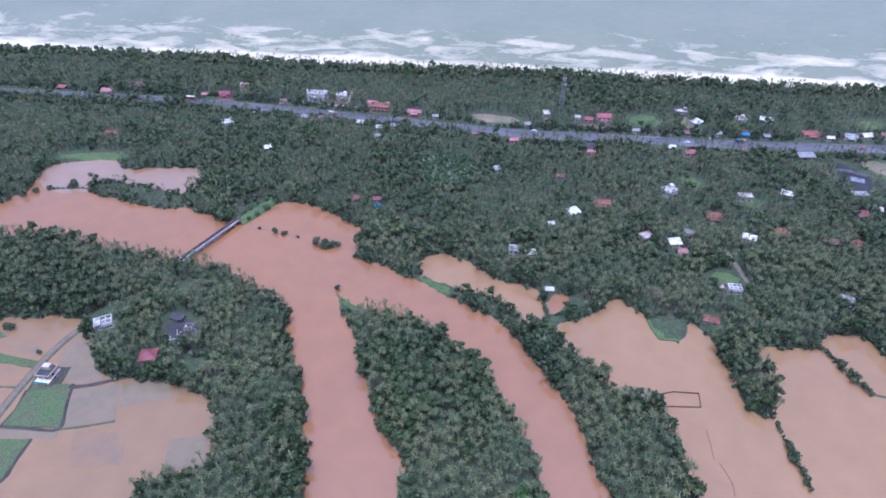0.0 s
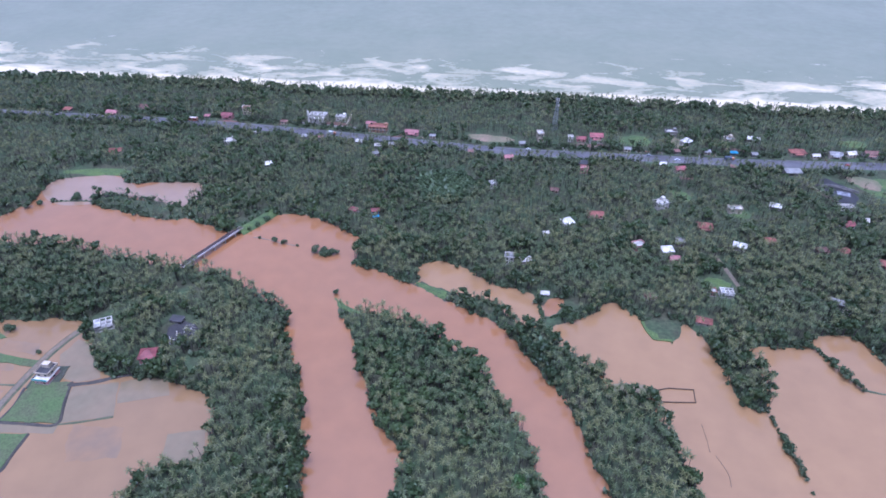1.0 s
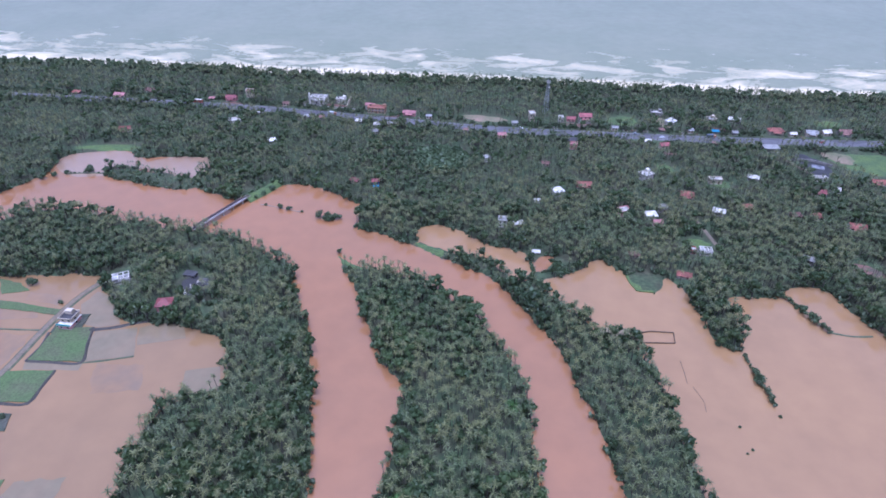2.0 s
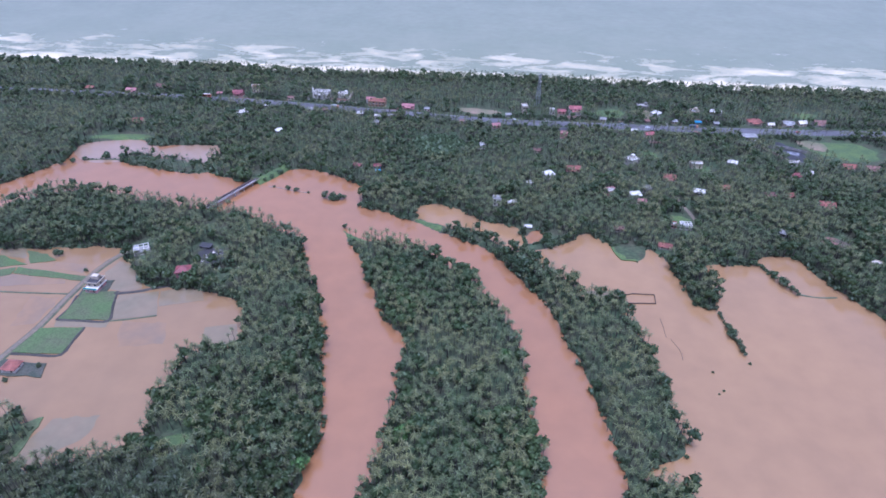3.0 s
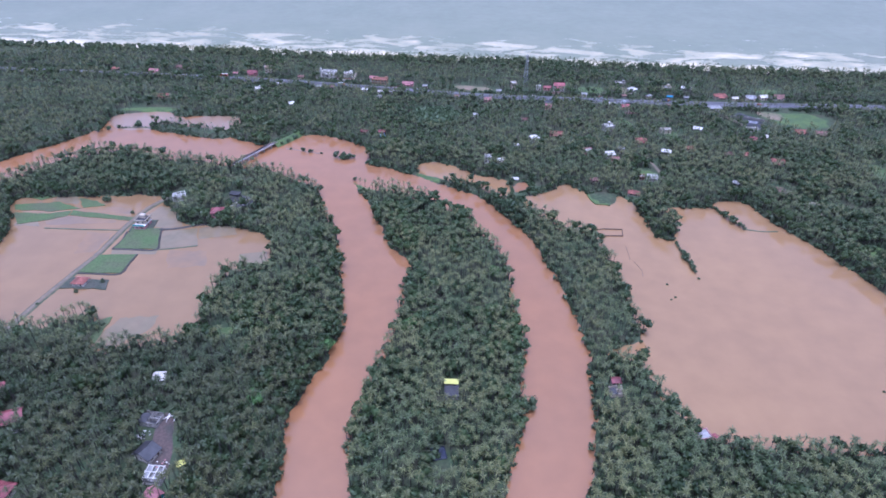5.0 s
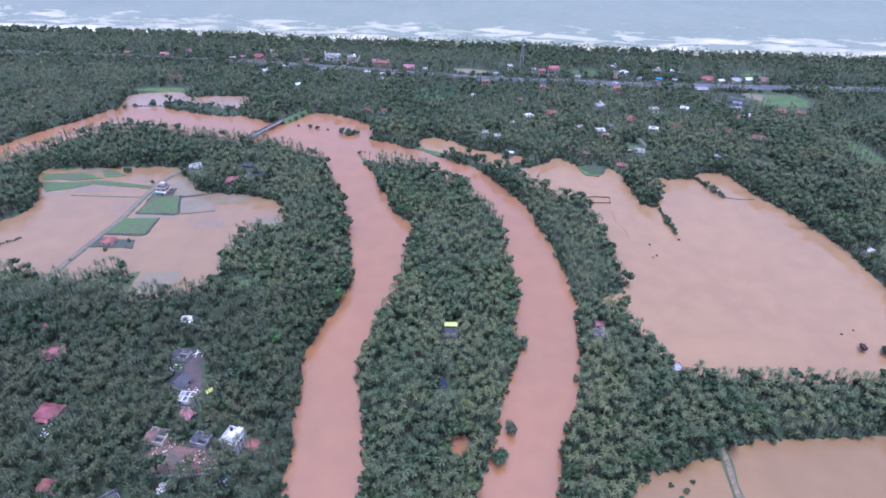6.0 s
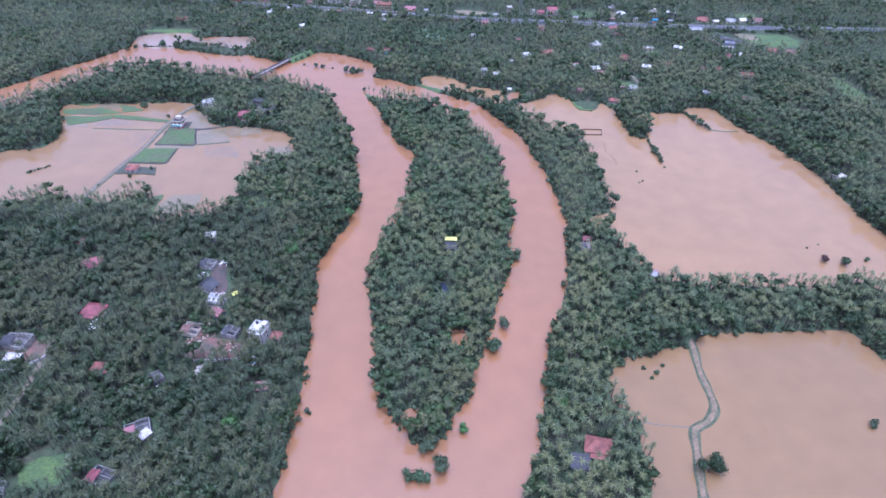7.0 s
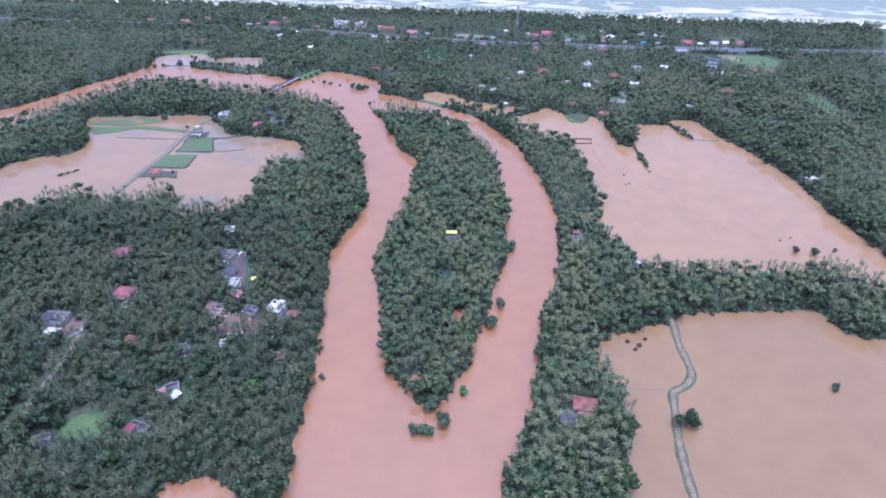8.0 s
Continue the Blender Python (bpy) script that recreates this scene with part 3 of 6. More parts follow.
# clearings where no tree grows: x, y, radius along x, radius along y, turn in degrees
SCRUB = (-0, 373, 23, 24)
CLEAR = [(SCRUB[0], SCRUB[1], SCRUB[2], SCRUB[3], 0), (38, 459, 26, 12, -12), (162, 456, 17, 14, 0), (345, 450, 16, 10, 0), (337, 368, 36, 27, -12), (291, 367, 13, 27, 0), (349, 244, 10, 34, 0), (-272, 397, 32, 9, 0), (-131, 325, 9, 15, -35),
         (117, 219, 12, 10, 0), (160, 259, 12, 8, 0), (171, 268, 3, 20, 0), (-158, -107, 11, 9, 0), (-112, -44, 16, 7.5, -4), (-121, 2, 7.5, 23, 15), (-111, -9, 4, 5, 0),
         (-196, -45, 9, 7, 0), (-143, 215, 11, 11, 0)]
CLEAR_SMALL = [(-171, -29, 5, 5.5, 0), (-113, -58, 4, 5, 0), (120, 446, 16, 5, -4), (198, 452, 7, 13, 10), (-46, 460, 26, 4.5, -10), (-5, -8, 5, 8, 0), (3, -40, 4.5, 8, 0), (-116, 74, 12, 5, 10), (-60, 242, 8, 17, 48), (-8, 252, 13, 7, -35), (58, 232, 6, 18, 0), (206, 335, 9, 8, 0), (172, 362, 9, 14, 0),
               (253, 229, 11, 8, -30), (66, 236, 12, 9, 0), (-150, 250, 9, 7, 0), (14, 395, 5, 5, 0), (-128, 192, 9, 8, 0), (290, 200, 14, 10, -40), (270, 146, 10, 9, 20)]
WEST_TRACK = curve_through([(-188, -38), (-186, -59), (-187, -85), (-191, -111), (-200, -150)], 4)
tagged(ribbon("village_road", WEST_TRACK, 2.0, 1.25, DIRT, 0.4, 0.4), "narrow brown earth road through the grove", "road", kind="structure")
EARTH_TRACK = curve_through([(173, 252), (172, 268), (170, 288)], 4)
earth_track = tagged(ribbon("earth_track", EARTH_TRACK, 2.2, 1.25, DIRT, 0.4, 0.4), "red earth track through the coconut grove", "track", kind="structure")


def draped(name, cx, cy, rx, ry, turn, mat, label, lift=0.14):
    """A patch of ground cover with an uneven round outline, laid on the ground."""
    n, rings = 40, 6
    a = np.arange(n) * 2 * math.pi / n
    wob = 1 + 0.09 * np.sin(3 * a + cx) + 0.06 * np.sin(7 * a + cy)
    t = math.radians(turn)
    v = [(cx, cy)]
    for r in range(1, rings + 1):
        u, w = rx * wob * np.cos(a) * r / rings, ry * wob * np.sin(a) * r / rings
        v += list(zip(cx + u * math.cos(t) - w * math.sin(t), cy + u * math.sin(t) + w * math.cos(t)))
    v = np.array(v)
    z = land_z(to_shore(v[:, 0], v[:, 1]), v[:, 0], v[:, 1]) + lift
    z[-n:] -= 0.5
    quads = [[1 + (r - 1) * n + k, 1 + (r - 1) * n + (k + 1) % n, 1 + r * n + (k + 1) % n, 1 + r * n + k] for r in range(1, rings) for k in range(n)]
    quads += [[0, 1 + k, 1 + (k + 1) % n, 1 + (k + 2) % n] for k in range(0, n, 2)]
    quads = [q[::-1] if i < (rings - 1) * n else q for i, q in enumerate(quads)]
    return tagged(new(name, np_mesh(name, np.column_stack([v, z]), quads, [mat], smooth=True)), label, name.replace("_", " "), kind="structure")


SAND = material("worn_ground", (0.24, 0.165, 0.11), 0.95, 0.15, 0.05, 0.6, tint=(0.12, 0.13, 0.06))
YARD = material("red_yard_earth", (0.19, 0.095, 0.07), 0.95, 0.25, 0.15, 0.9, tint=(0.1, 0.085, 0.055))
draped("sports_ground", 38, 460, 22, 8, -12, SAND, "bare brown sports ground with grassy edges")
draped("meadow", 162, 456, 15, 12, 0, GRASS, "bright green meadow behind the highway")
draped("meadow", 345, 450, 14, 8, 0, GRASS, "green meadow between palm groves")
draped("meadow", 349, 246, 10, 32, 0, GRASS, "long bright green meadow among the palms")
draped("playing_field", 338, 371, 32, 21, -12, GRASS, "mown green playing field beside a low building")
draped("bare_patch", 318, 382, 14, 11, -50, SAND, "worn brown earth at the end of a playing field", 0.2)
draped("meadow", -272, 397, 30, 6, 0, GRASS, "green grassy shore at the head of the flood")
draped("causeway_grass", -131, 324, 4.5, 12, -35, GRASS, "steep green grass of the bridge causeway", 0.6)
draped("meadow", 160, 259, 10, 6, 0, GRASS, "green grass behind a white building shell")
draped("lawn", -158, -107, 11, 9, 0, GRASS, "bright green lawn in the village")
draped("yard", -112, -44, 17, 8, -4, YARD, "littered red earth yard in the village")
draped("yard", -121, 3, 5, 20, 15, material("dark_yard_earth", (0.1, 0.07, 0.056), 0.95, 0.25, 0.15, 0.9, tint=(0.06, 0.055, 0.042)), "dark red earth yard between village houses")
draped("yard", -197, -44, 12, 8, 0, YARD, "red earth yard round a white house")
draped("yard", 253, 230, 10, 7, -30, YARD, "red earth yard at the flood lake")
draped("yard", -143, 215, 10, 10, 0, material("wet_black_earth", (0.05, 0.046, 0.044), 0.7, 0.25, 0.15, 0.9), "dark earth yard round long sheds")
draped("yard", 291, 369, 11, 23, 0, material("black_mud", (0.035, 0.033, 0.033), 0.5, 0.2, 0.2, 1.0), "wet dark walled yard with a puddle")
draped("meadow", -116, 75, 10, 3.5, 10, GRASS, "green grass strip at the field's edge")
draped("island_tip", -57, 239, 4.2, 13, 48, GRASS, "narrow grassy tip of the river island", 0.1)
draped("meadow", -8, 252, 12, 3.5, -35, GRASS, "bright green grass spit between river and lagoon", 0.1)
draped("meadow", 272, 148, 9, 7, 20, GRASS, "green meadow between the grove and the flood lake")
draped("meadow", 206, 337, 8, 6, 0, GRASS, "green grass in front of a white house")
draped("meadow", 172, 362, 7, 11, 0, GRASS, "green clearing in the coconut grove")
draped("forecourt", 120, 446, 16, 5, -4, YARD, "red earth forecourt between houses and the highway")
draped("forecourt", -199, 494, 13, 4, -10, YARD, "red earth forecourt beside the highway")
draped("forecourt", -46, 460, 26, 4.5, -10, YARD, "red earth forecourt beside the highway")
draped("forecourt", 198, 452, 7, 13, 10, SAND, "worn bare ground among sheds and stalls")
draped("forecourt", 186, 391, 7, 5, 0, YARD, "red earth yard in front of a house")
draped("forecourt", 240, 438, 12, 4, -5, YARD, "red earth verge beside the highway")
draped("forecourt", -106, 490, 22, 6, -12, YARD, "red earth yard round a white mosque")

# ---------------------------------------------------------------- trees
def palm_parts(rng, fronds, height, lean=0.06, trunk_sides=3, rings=1, wide=0.3, thick=0.18, span=1.0):
    """Corners and faces of one coconut palm: a crown of narrow arched fronds that taper to points, and the slim bent trunk."""
    v, q = [], []
    top = np.array([lean * height * rng.uniform(-1, 1), lean * height * rng.uniform(-1, 1), height])
    for k in range(fronds):
        a = 2.4 * k + rng.uniform(-0.3, 0.3)
        u = k / fronds
        rise = math.radians(74 - 104 * u + rng.uniform(-9, 9))
        length = span * (1.75 + 0.75 * math.sin(math.pi * min(1, 0.25 + u * 0.8))) * rng.uniform(0.82, 1.14)
        droop = math.radians(66 + 26 * rng.uniform(-1, 1))
        ca, sa = math.cos(a), math.sin(a)
        roll = rng.uniform(-0.5, 0.5)
        side = np.array([-sa * math.cos(roll), ca * math.cos(roll), math.sin(roll)])
        p, i = top + (0, 0, 0.1), len(v)
        for s, half in enumerate((0.34, 1.0, 0.12)):
            v += [p - side * wide * half, p + side * wide * half]
            e = rise - droop * (0.22, 0.85, 1)[s]
            p = p + np.array([ca * math.cos(e), sa * math.cos(e), math.sin(e)]) * length * (0.52, 0.48, 0)[s]
        q += [[i, i + 2, i + 3, i + 1], [i + 2, i + 4, i + 5, i + 3]]
    tv, tq = [], []
    for r in range(rings + 1):
        s = r / rings
        c = np.array([top[0] * s * s, top[1] * s * s, height * s - 0.6 * (r == 0)])
        rad = thick * (1 - 0.4 * s)
        for k in range(trunk_sides):
            b = 2 * math.pi * k / trunk_sides
            tv.append(c + (rad * math.cos(b), rad * math.sin(b), 0))
    for r in range(rings):
        for k in range(trunk_sides):
            a0, a1 = r * trunk_sides + k, r * trunk_sides + (k + 1) % trunk_sides
            tq.append([a0, a1, a1 + trunk_sides, a0 + trunk_sides])
    return (np.array(v), np.array(q)), (np.array(tv), np.array(tq))


def broad_parts(rng, leaves, height, radius, leaf=0.9, lobe_count=6, ring=5, limbs=4):
    """Corners and faces of one leafy tree: several uneven lobes of small leaf clumps, with a trunk and limbs."""
    v, q = [], []
    lobes = [(np.array([rng.uniform(-1, 1), rng.uniform(-1, 1), rng.uniform(-0.5, 0.75)]) * radius * 0.6 + (0, 0, height * 0.68), radius * rng.uniform(0.4, 0.68)) for _ in range(lobe_count)]
    for k in range(leaves):
        c, r = lobes[k % len(lobes)]
        d = rng.normal(size=3)
        d[2] = abs(d[2]) * 0.9 - 0.25
        d /= np.linalg.norm(d)
        p = c + d * r * rng.uniform(0.72, 1.08) * (1, 1, 0.85)
        nrm = d + rng.normal(size=3) * 0.5
        nrm /= np.linalg.norm(nrm)
        t = np.cross(nrm, rng.normal(size=3))
        t /= np.linalg.norm(t)
        b = np.cross(nrm, t)
        s = leaf * rng.uniform(0.6, 1.25)
        i = len(v)
        v += [p - t * s * 0.6, p + b * s * 0.42, p + t * s * 0.6 - nrm * s * 0.25, p - b * s * 0.42]
        q.append([i, i + 1, i + 2, i + 3])
    for c, r in lobes:                          # dense inner twigs, as a rough faceted mass
        n0 = len(v)
        for j, (zz, rr) in enumerate(((-0.5, 0.5), (0.1, 0.85), (0.7, 0.2))):
            for m in range(ring):
                a = 2 * math.pi * (m + 0.5 * j) / ring
                o = rng.uniform(0.8, 1.1)
                v.append(c + np.array([math.cos(a) * rr * o, math.sin(a) * rr * o, zz]) * r)
        for j in range(2):
            for m in range(ring):
                a0, a1 = n0 + j * ring + m, n0 + j * ring + (m + 1) % ring
                q.append([a0, a1, a1 + ring, a0 + ring])
    tv, tq = [], []
    ends = [(np.array([0, 0, -0.6]), np.array([0, 0, height * 0.55]), 0.35)] + [(np.array([0, 0, height * (0.3 + 0.04 * k)]), c, 0.14) for k, (c, r) in enumerate(lobes[:limbs])]
    for a, b, r in ends:
        ax = (b - a) / np.linalg.norm(b - a)
        e1 = np.cross(ax, (0.3, 0.9, 0.2))
        e1 /= np.linalg.norm(e1)
        e2 = np.cross(ax, e1)
        n0 = len(tv)
        for p, rr in ((a, r), (b, r * 0.5)):
            for k in range(4):
                tv.append(p + rr * (math.cos(k * math.pi / 2) * e1 + math.sin(k * math.pi / 2) * e2))
        for k in range(4):
            tq.append([n0 + k, n0 + (k + 1) % 4, n0 + 4 + (k + 1) % 4, n0 + 4 + k])
    return (np.array(v), np.array(q)), (np.array(tv), np.array(tq))


def plant_many(name, spots, kinds, mats, label, category):
    """One joined mesh of many plants: `spots` holds x, y, z, turn, size, kind; `kinds` are (crown, trunk) pairs."""
    vs, qs, ms, base = [], [], [], 0
    for k, pieces in enumerate(kinds):
        s = spots[spots[:, 5] == k]
        if not len(s):
            continue
        for mi, (v, q) in enumerate(pieces):
            c, n = np.cos(s[:, 3])[:, None], np.sin(s[:, 3])[:, None]
            size = s[:, 4][:, None]
            x = (v[:, 0] * c - v[:, 1] * n) * size + s[:, 0:1]
            y = (v[:, 0] * n + v[:, 1] * c) * size + s[:, 1:2]
            z = v[:, 2] * size + s[:, 2:3]
            vs.append(np.stack([x, y, z], -1).reshape(-1, 3))
            qs.append((q[None] + (base + np.arange(len(s)) * len(v))[:, None, None]).reshape(-1, 4))
            ms.append(np.full(len(s) * len(q), mi))
            base += len(s) * len(v)
    ob = new(name, np_mesh(name, np.concatenate(vs), np.concatenate(qs), mats, np.concatenate(ms)))
    return tagged(ob, label, category, kind="stuff")


rng = np.random.default_rng(7)
SCRUB_LEAF = material("scrub_leaf", (0.075, 0.108, 0.04), 0.6, 0.3, 0.12, 1.0, tint=(0.06, 0.092, 0.038), by_island=0.3)


def open_ground(x, y, areas):
    """True where roads, yards and meadows keep the ground free of trees."""
    line = HWY_LINE[(HWY_LINE[:, 0] > -700) & (HWY_LINE[:, 0] < 700)]
    across = y - np.interp(x, line[:, 0], line[:, 1])
    verge = np.where(x > 40, 11, 7) + 5 * value_noise(x / 16, y * 0, 31)
    out = (across < 9) & (across > -verge)
    out |= (line_distance(x, y, TRACK_LINE) < 2.6) | (line_distance(x, y, LANE_LINE) < 4)
    out |= (line_distance(x, y, WEST_TRACK) < 3) | (line_distance(x, y, EARTH_TRACK) < 1.5)
    for style, px, py, w, d, h, turn, roof, wall, where, view in PLOTS:
        away = np.array([px + 8, py + 130.0])
        away /= np.linalg.norm(away)
        u, v = (x - px) * away[0] + (y - py) * away[1], (x - px) * away[1] - (y - py) * away[0]
        half = max(w, d) / 2 * (0.75 if where in (VI, GR) else 1.0) + 0.2
        out |= (np.abs(v) < half) & (u < half + 1) & (u > -half - view * (0.28 if where in (VI, GR) else 0.4))
    for cx, cy, rx, ry, turn in areas:
        a = math.radians(turn)
        u, w = (x - cx) * math.cos(a) + (y - cy) * math.sin(a), -(x - cx) * math.sin(a) + (y - cy) * math.cos(a)
        out |= (u / rx) ** 2 + (w / ry) ** 2 < 1 + 0.25 * value_noise(x / 5, y / 5, 9)
    return out


def scattered(step, y0, y1):
    gx, gy = np.meshgrid(np.arange(-640, 560, step), np.arange(y0, y1, step))
    return (gx + rng.uniform(-0.44, 0.44, gx.shape) * step).ravel(), (gy + rng.uniform(-0.44, 0.44, gy.shape) * step).ravel()


bands = [scattered(2.75, -175, 60), scattered(2.95, 60, 300), scattered(3.4, 300, 590)]
tx, ty = np.concatenate([b[0] for b in bands]), np.concatenate([b[1] for b in bands])
# what the camera's course never overlooks stays bare
seen = np.abs(tx + 10) < 0.6 * ty + 268
tx, ty = tx[seen], ty[seen]
shore = to_shore(tx, ty)
ok = (shore > -0.7) & ~open_ground(tx, ty, CLEAR + CLEAR_SMALL) & (coast_y(tx) - ty > 8)
tx, ty, shore = tx[ok], ty[ok], shore[ok]
patch = value_noise(tx / 38, ty / 38, 21) + 0.5 * value_noise(tx / 13, ty / 13, 22)
leafy = rng.uniform(size=len(tx)) < np.clip(0.08 + 0.26 * patch + 0.14 * (shore < 4), 0.02, 0.6)
gap = rng.uniform(size=len(tx)) < np.clip(0.02 + 0.1 * value_noise(tx / 24, ty / 24, 23), 0, 0.25)
tz = np.maximum(land_z(shore, tx, ty), -0.3) - 0.1
spots = np.column_stack([tx, ty, tz, rng.uniform(0, 6.283, len(tx)), rng.uniform(0.74, 1.1, len(tx)), np.zeros(len(tx))])
thin = (ty > 440) & (coast_y(tx) - ty > 30) & (rng.uniform(size=len(tx)) < 0.12)
in_spinney = signed_distance(tx, ty, LANDS[1]) < 4
spots[in_spinney, 4] *= 0.62
on_strip = (np.abs(tx - 29) < 34) & (np.abs(ty - 226) < 30) & (shore < 9) & (ty < 258 - 0.2 * tx)
spots[on_strip, 4] *= 0.6
spots[(shore < 2.5) & (ty < 300), 4] *= 0.88
by_beach = coast_y(tx) - ty < 30
spots[by_beach, 4] = 0.9 + 0.1 * rng.uniform(size=by_beach.sum())
gap &= ~by_beach
gap |= thin
palms, broads = spots[~leafy & ~gap], spots[leafy & ~gap]
broads[:, 4] = np.random.default_rng(5).uniform(0.65, 1.45, len(broads))

heights = (5.4, 8.4, 10.6, 12.4)
near_palms = [palm_parts(np.random.default_rng(30 + i), 17, h, wide=0.2) for i, h in enumerate(heights * 3)]
mid_palms = [palm_parts(np.random.default_rng(50 + i), 14, h, wide=0.24, span=1.04) for i, h in enumerate((5.2, 6.6, 8.0, 9.2, 10.2, 11.2))]
far_palms = [palm_parts(np.random.default_rng(70 + i), 9, h, wide=0.32, thick=0.15, span=1.02) for i, h in enumerate((5.0, 6.2, 7.4, 8.6, 9.6, 10.5))]
near_broad = [broad_parts(np.random.default_rng(90 + i), 80, 7.6, 2.9, 0.78, 5) for i in range(4)]
mid_broad = [broad_parts(np.random.default_rng(100 + i), 60, 7.6, 2.9, 0.92, 4, 4, 0) for i in range(4)]
far_broad = [broad_parts(np.random.default_rng(110 + i), 24, 7.6, 2.9, 1.3, 3, 4, 0) for i in range(4)]


def pick_kinds(s, n):
    s = s.copy()
    s[:, 5] = rng.integers(0, n, len(s))
    return s


def in_zone(s, zone):
    x, y = s[:, 0], s[:, 1]
    island = -signed_distance(x, y, LANDS[0]) > -1.5
    if zone == "island":
        return island & (y < 260)
    near = y < 60
    if zone == "west":
        return ~island & near & (x < 0)
    if zone == "east":
        return ~island & near & (x >= 0)
    if zone == "mid":
        return ~island & ~near & (y < 300)
    return ~island & ~near & (y >= 300)


# single palms: the south end of the island, and the strip beside it
SINGLE = (palms[:, 1] < 45) & (palms[:, 1] > -110) & (np.abs(palms[:, 0] + 8) < 34)
single_spots = palms[SINGLE][:300]
single_set = np.zeros(len(palms), bool)
single_set[np.flatnonzero(SINGLE)[:300]] = True
rest = palms[~single_set]
ZONES = (("island", near_palms, near_broad, "on the long river island"), ("west", near_palms, near_broad, "round the riverside village"),
         ("east", near_palms, near_broad, "on the narrow strip between flood waters"), ("mid", mid_palms, mid_broad, "along the bends of the river"),
         ("far", far_palms, far_broad, "between the highway, the river and the sea"))
for zone, pk, bk, where in ZONES:
    s = rest[in_zone(rest, zone)]
    plant_many("palm_grove", pick_kinds(s, len(pk)), pk, [PALM, TRUNK], "dense grove of dull green coconut palms " + where, "palm grove")
    s = broads[in_zone(broads, zone)]
    plant_many("broadleaf_trees", pick_kinds(s, len(bk)), bk, [LEAF, TRUNK], "dark leafy trees scattered among palms " + where, "trees")
# the groves go on behind the camera's first reach
bx, by = rng.uniform(-270, 110, 2600), rng.uniform(-300, -176, 2600)
bd = to_shore(bx, by)
k = bd > 0.5
behind = np.column_stack([bx[k], by[k], land_z(bd[k], bx[k], by[k]) - 0.1, rng.uniform(0, 6.283, k.sum()), rng.uniform(0.8, 1.1, k.sum()), rng.integers(0, 4, k.sum())])
plant_many("palm_grove", behind, far_palms, [PALM, TRUNK], "coconut palms along the lower river", "palm grove")
# undergrowth: low bushes below the palms, and thick along every bank
def undergrowth(name, count, area, low, high, share, sizes, label, keep=None, mat=None, free=()):
    x, y = rng.uniform(area[0], area[1], count), rng.uniform(area[2], area[3], count)
    k = (np.abs(x + 10) < 0.6 * y + 268) & (keep(x, y) if keep else True)
    x, y = x[k], y[k]
    d = to_shore(x, y)
    k = (d > low) & (d < high) & ~open_ground(x, y, free or CLEAR) & (rng.uniform(size=len(x)) < share)
    x, y, d = x[k], y[k], d[k]
    s = np.column_stack([x, y, np.maximum(land_z(d, x, y), -0.2) - 0.2, rng.uniform(0, 6.283, len(x)), rng.uniform(*sizes, len(x)), rng.integers(0, 4, len(x))])
    plant_many(name, s, shrub_kinds, [mat or BUSH, TRUNK], label, "undergrowth")


shrub_kinds = [broad_parts(np.random.default_rng(130 + i), 14, 1.9, 1.7, 1.3, 2, 4, 0) for i in range(4)]
undergrowth("undergrowth", 8000, (-270, 300, -165, 60), 3.0, 1e8, 0.6, (1.0, 2.0), "low tangled green bushes under the village palms")
undergrowth("undergrowth", 9000, (-420, 380, 60, 420), 3.0, 1e8, 0.25, (0.9, 1.8), "low tangled green bushes under the palms")
undergrowth("bank_bushes", 120000, (-380, 330, -165, 400), -0.9, 2.4, 0.62, (0.4, 1.4), "thick green bushes hanging over the flooded banks", free=CLEAR + CLEAR_SMALL)

undergrowth("shore_bushes", 16000, (-560, 540, 430, 620), 1.0, 1e8, 0.8, (1.5, 2.9), "thick scrub along the top of the beach", lambda x, y: (coast_y(x) - y < 16) & (coast_y(x) - y > 5))
undergrowth("verge_bushes", 60000, (-520, 480, 320, 570), 1.0, 1e8, 0.5, (0.7, 1.4), "scrub and young trees along the highway", lambda x, y: np.abs(y - np.interp(x, HWY_LINE[:, 0], HWY_LINE[:, 1])) < 17)
undergrowth("green_scrub", 1500, (-25, 55, 345, 405), 1.0, 1e8, 1.0, (1.0, 2.2), "bright green scrub filling a clearing in the grove",
            lambda x, y: ((x - SCRUB[0]) / SCRUB[2]) ** 2 + ((y - SCRUB[1]) / SCRUB[3]) ** 2 < 1 + 0.3 * value_noise(x / 6, y / 6, 61), SCRUB_LEAF, CLEAR[1:2])


def palm_thing(kind):
    ob = thing("coconut_palm", Matrix(), "tall coconut palm with drooping green fronds on the island", "palm tree", "palms on the island's end")
    for piece, (v, q), mat in (("crown", kind[0], PALM), ("trunk", kind[1], TRUNK)):
        p = new(piece, np_mesh(piece, v, q, [mat]))
        p.parent = ob
    return ob


single_kinds = [palm_parts(np.random.default_rng(30 + i), 17, h, trunk_sides=5, rings=3, wide=0.2, thick=0.22) for i, h in enumerate(heights + (11.6,))]
palm_models = [palm_thing(k) for k in single_kinds]
for i, s in enumerate(single_spots):
    m = Matrix.LocRotScale((s[0], s[1], s[2]), Euler((0, 0, s[3])), None)
    ob = palm_models[i] if i < 5 else copy_thing(palm_models[i % 5], m)
    ob.matrix_basis = m @ Matrix.Scale(s[4], 4)

# ---------------------------------------------------------------- buildings
def paint(name, c, rough=0.6, wear=0.5, scale=0.35):
    return material(name, c, rough, 0.12, scale, 2.5, tint=tuple(v * wear for v in c), by_object=0.12)


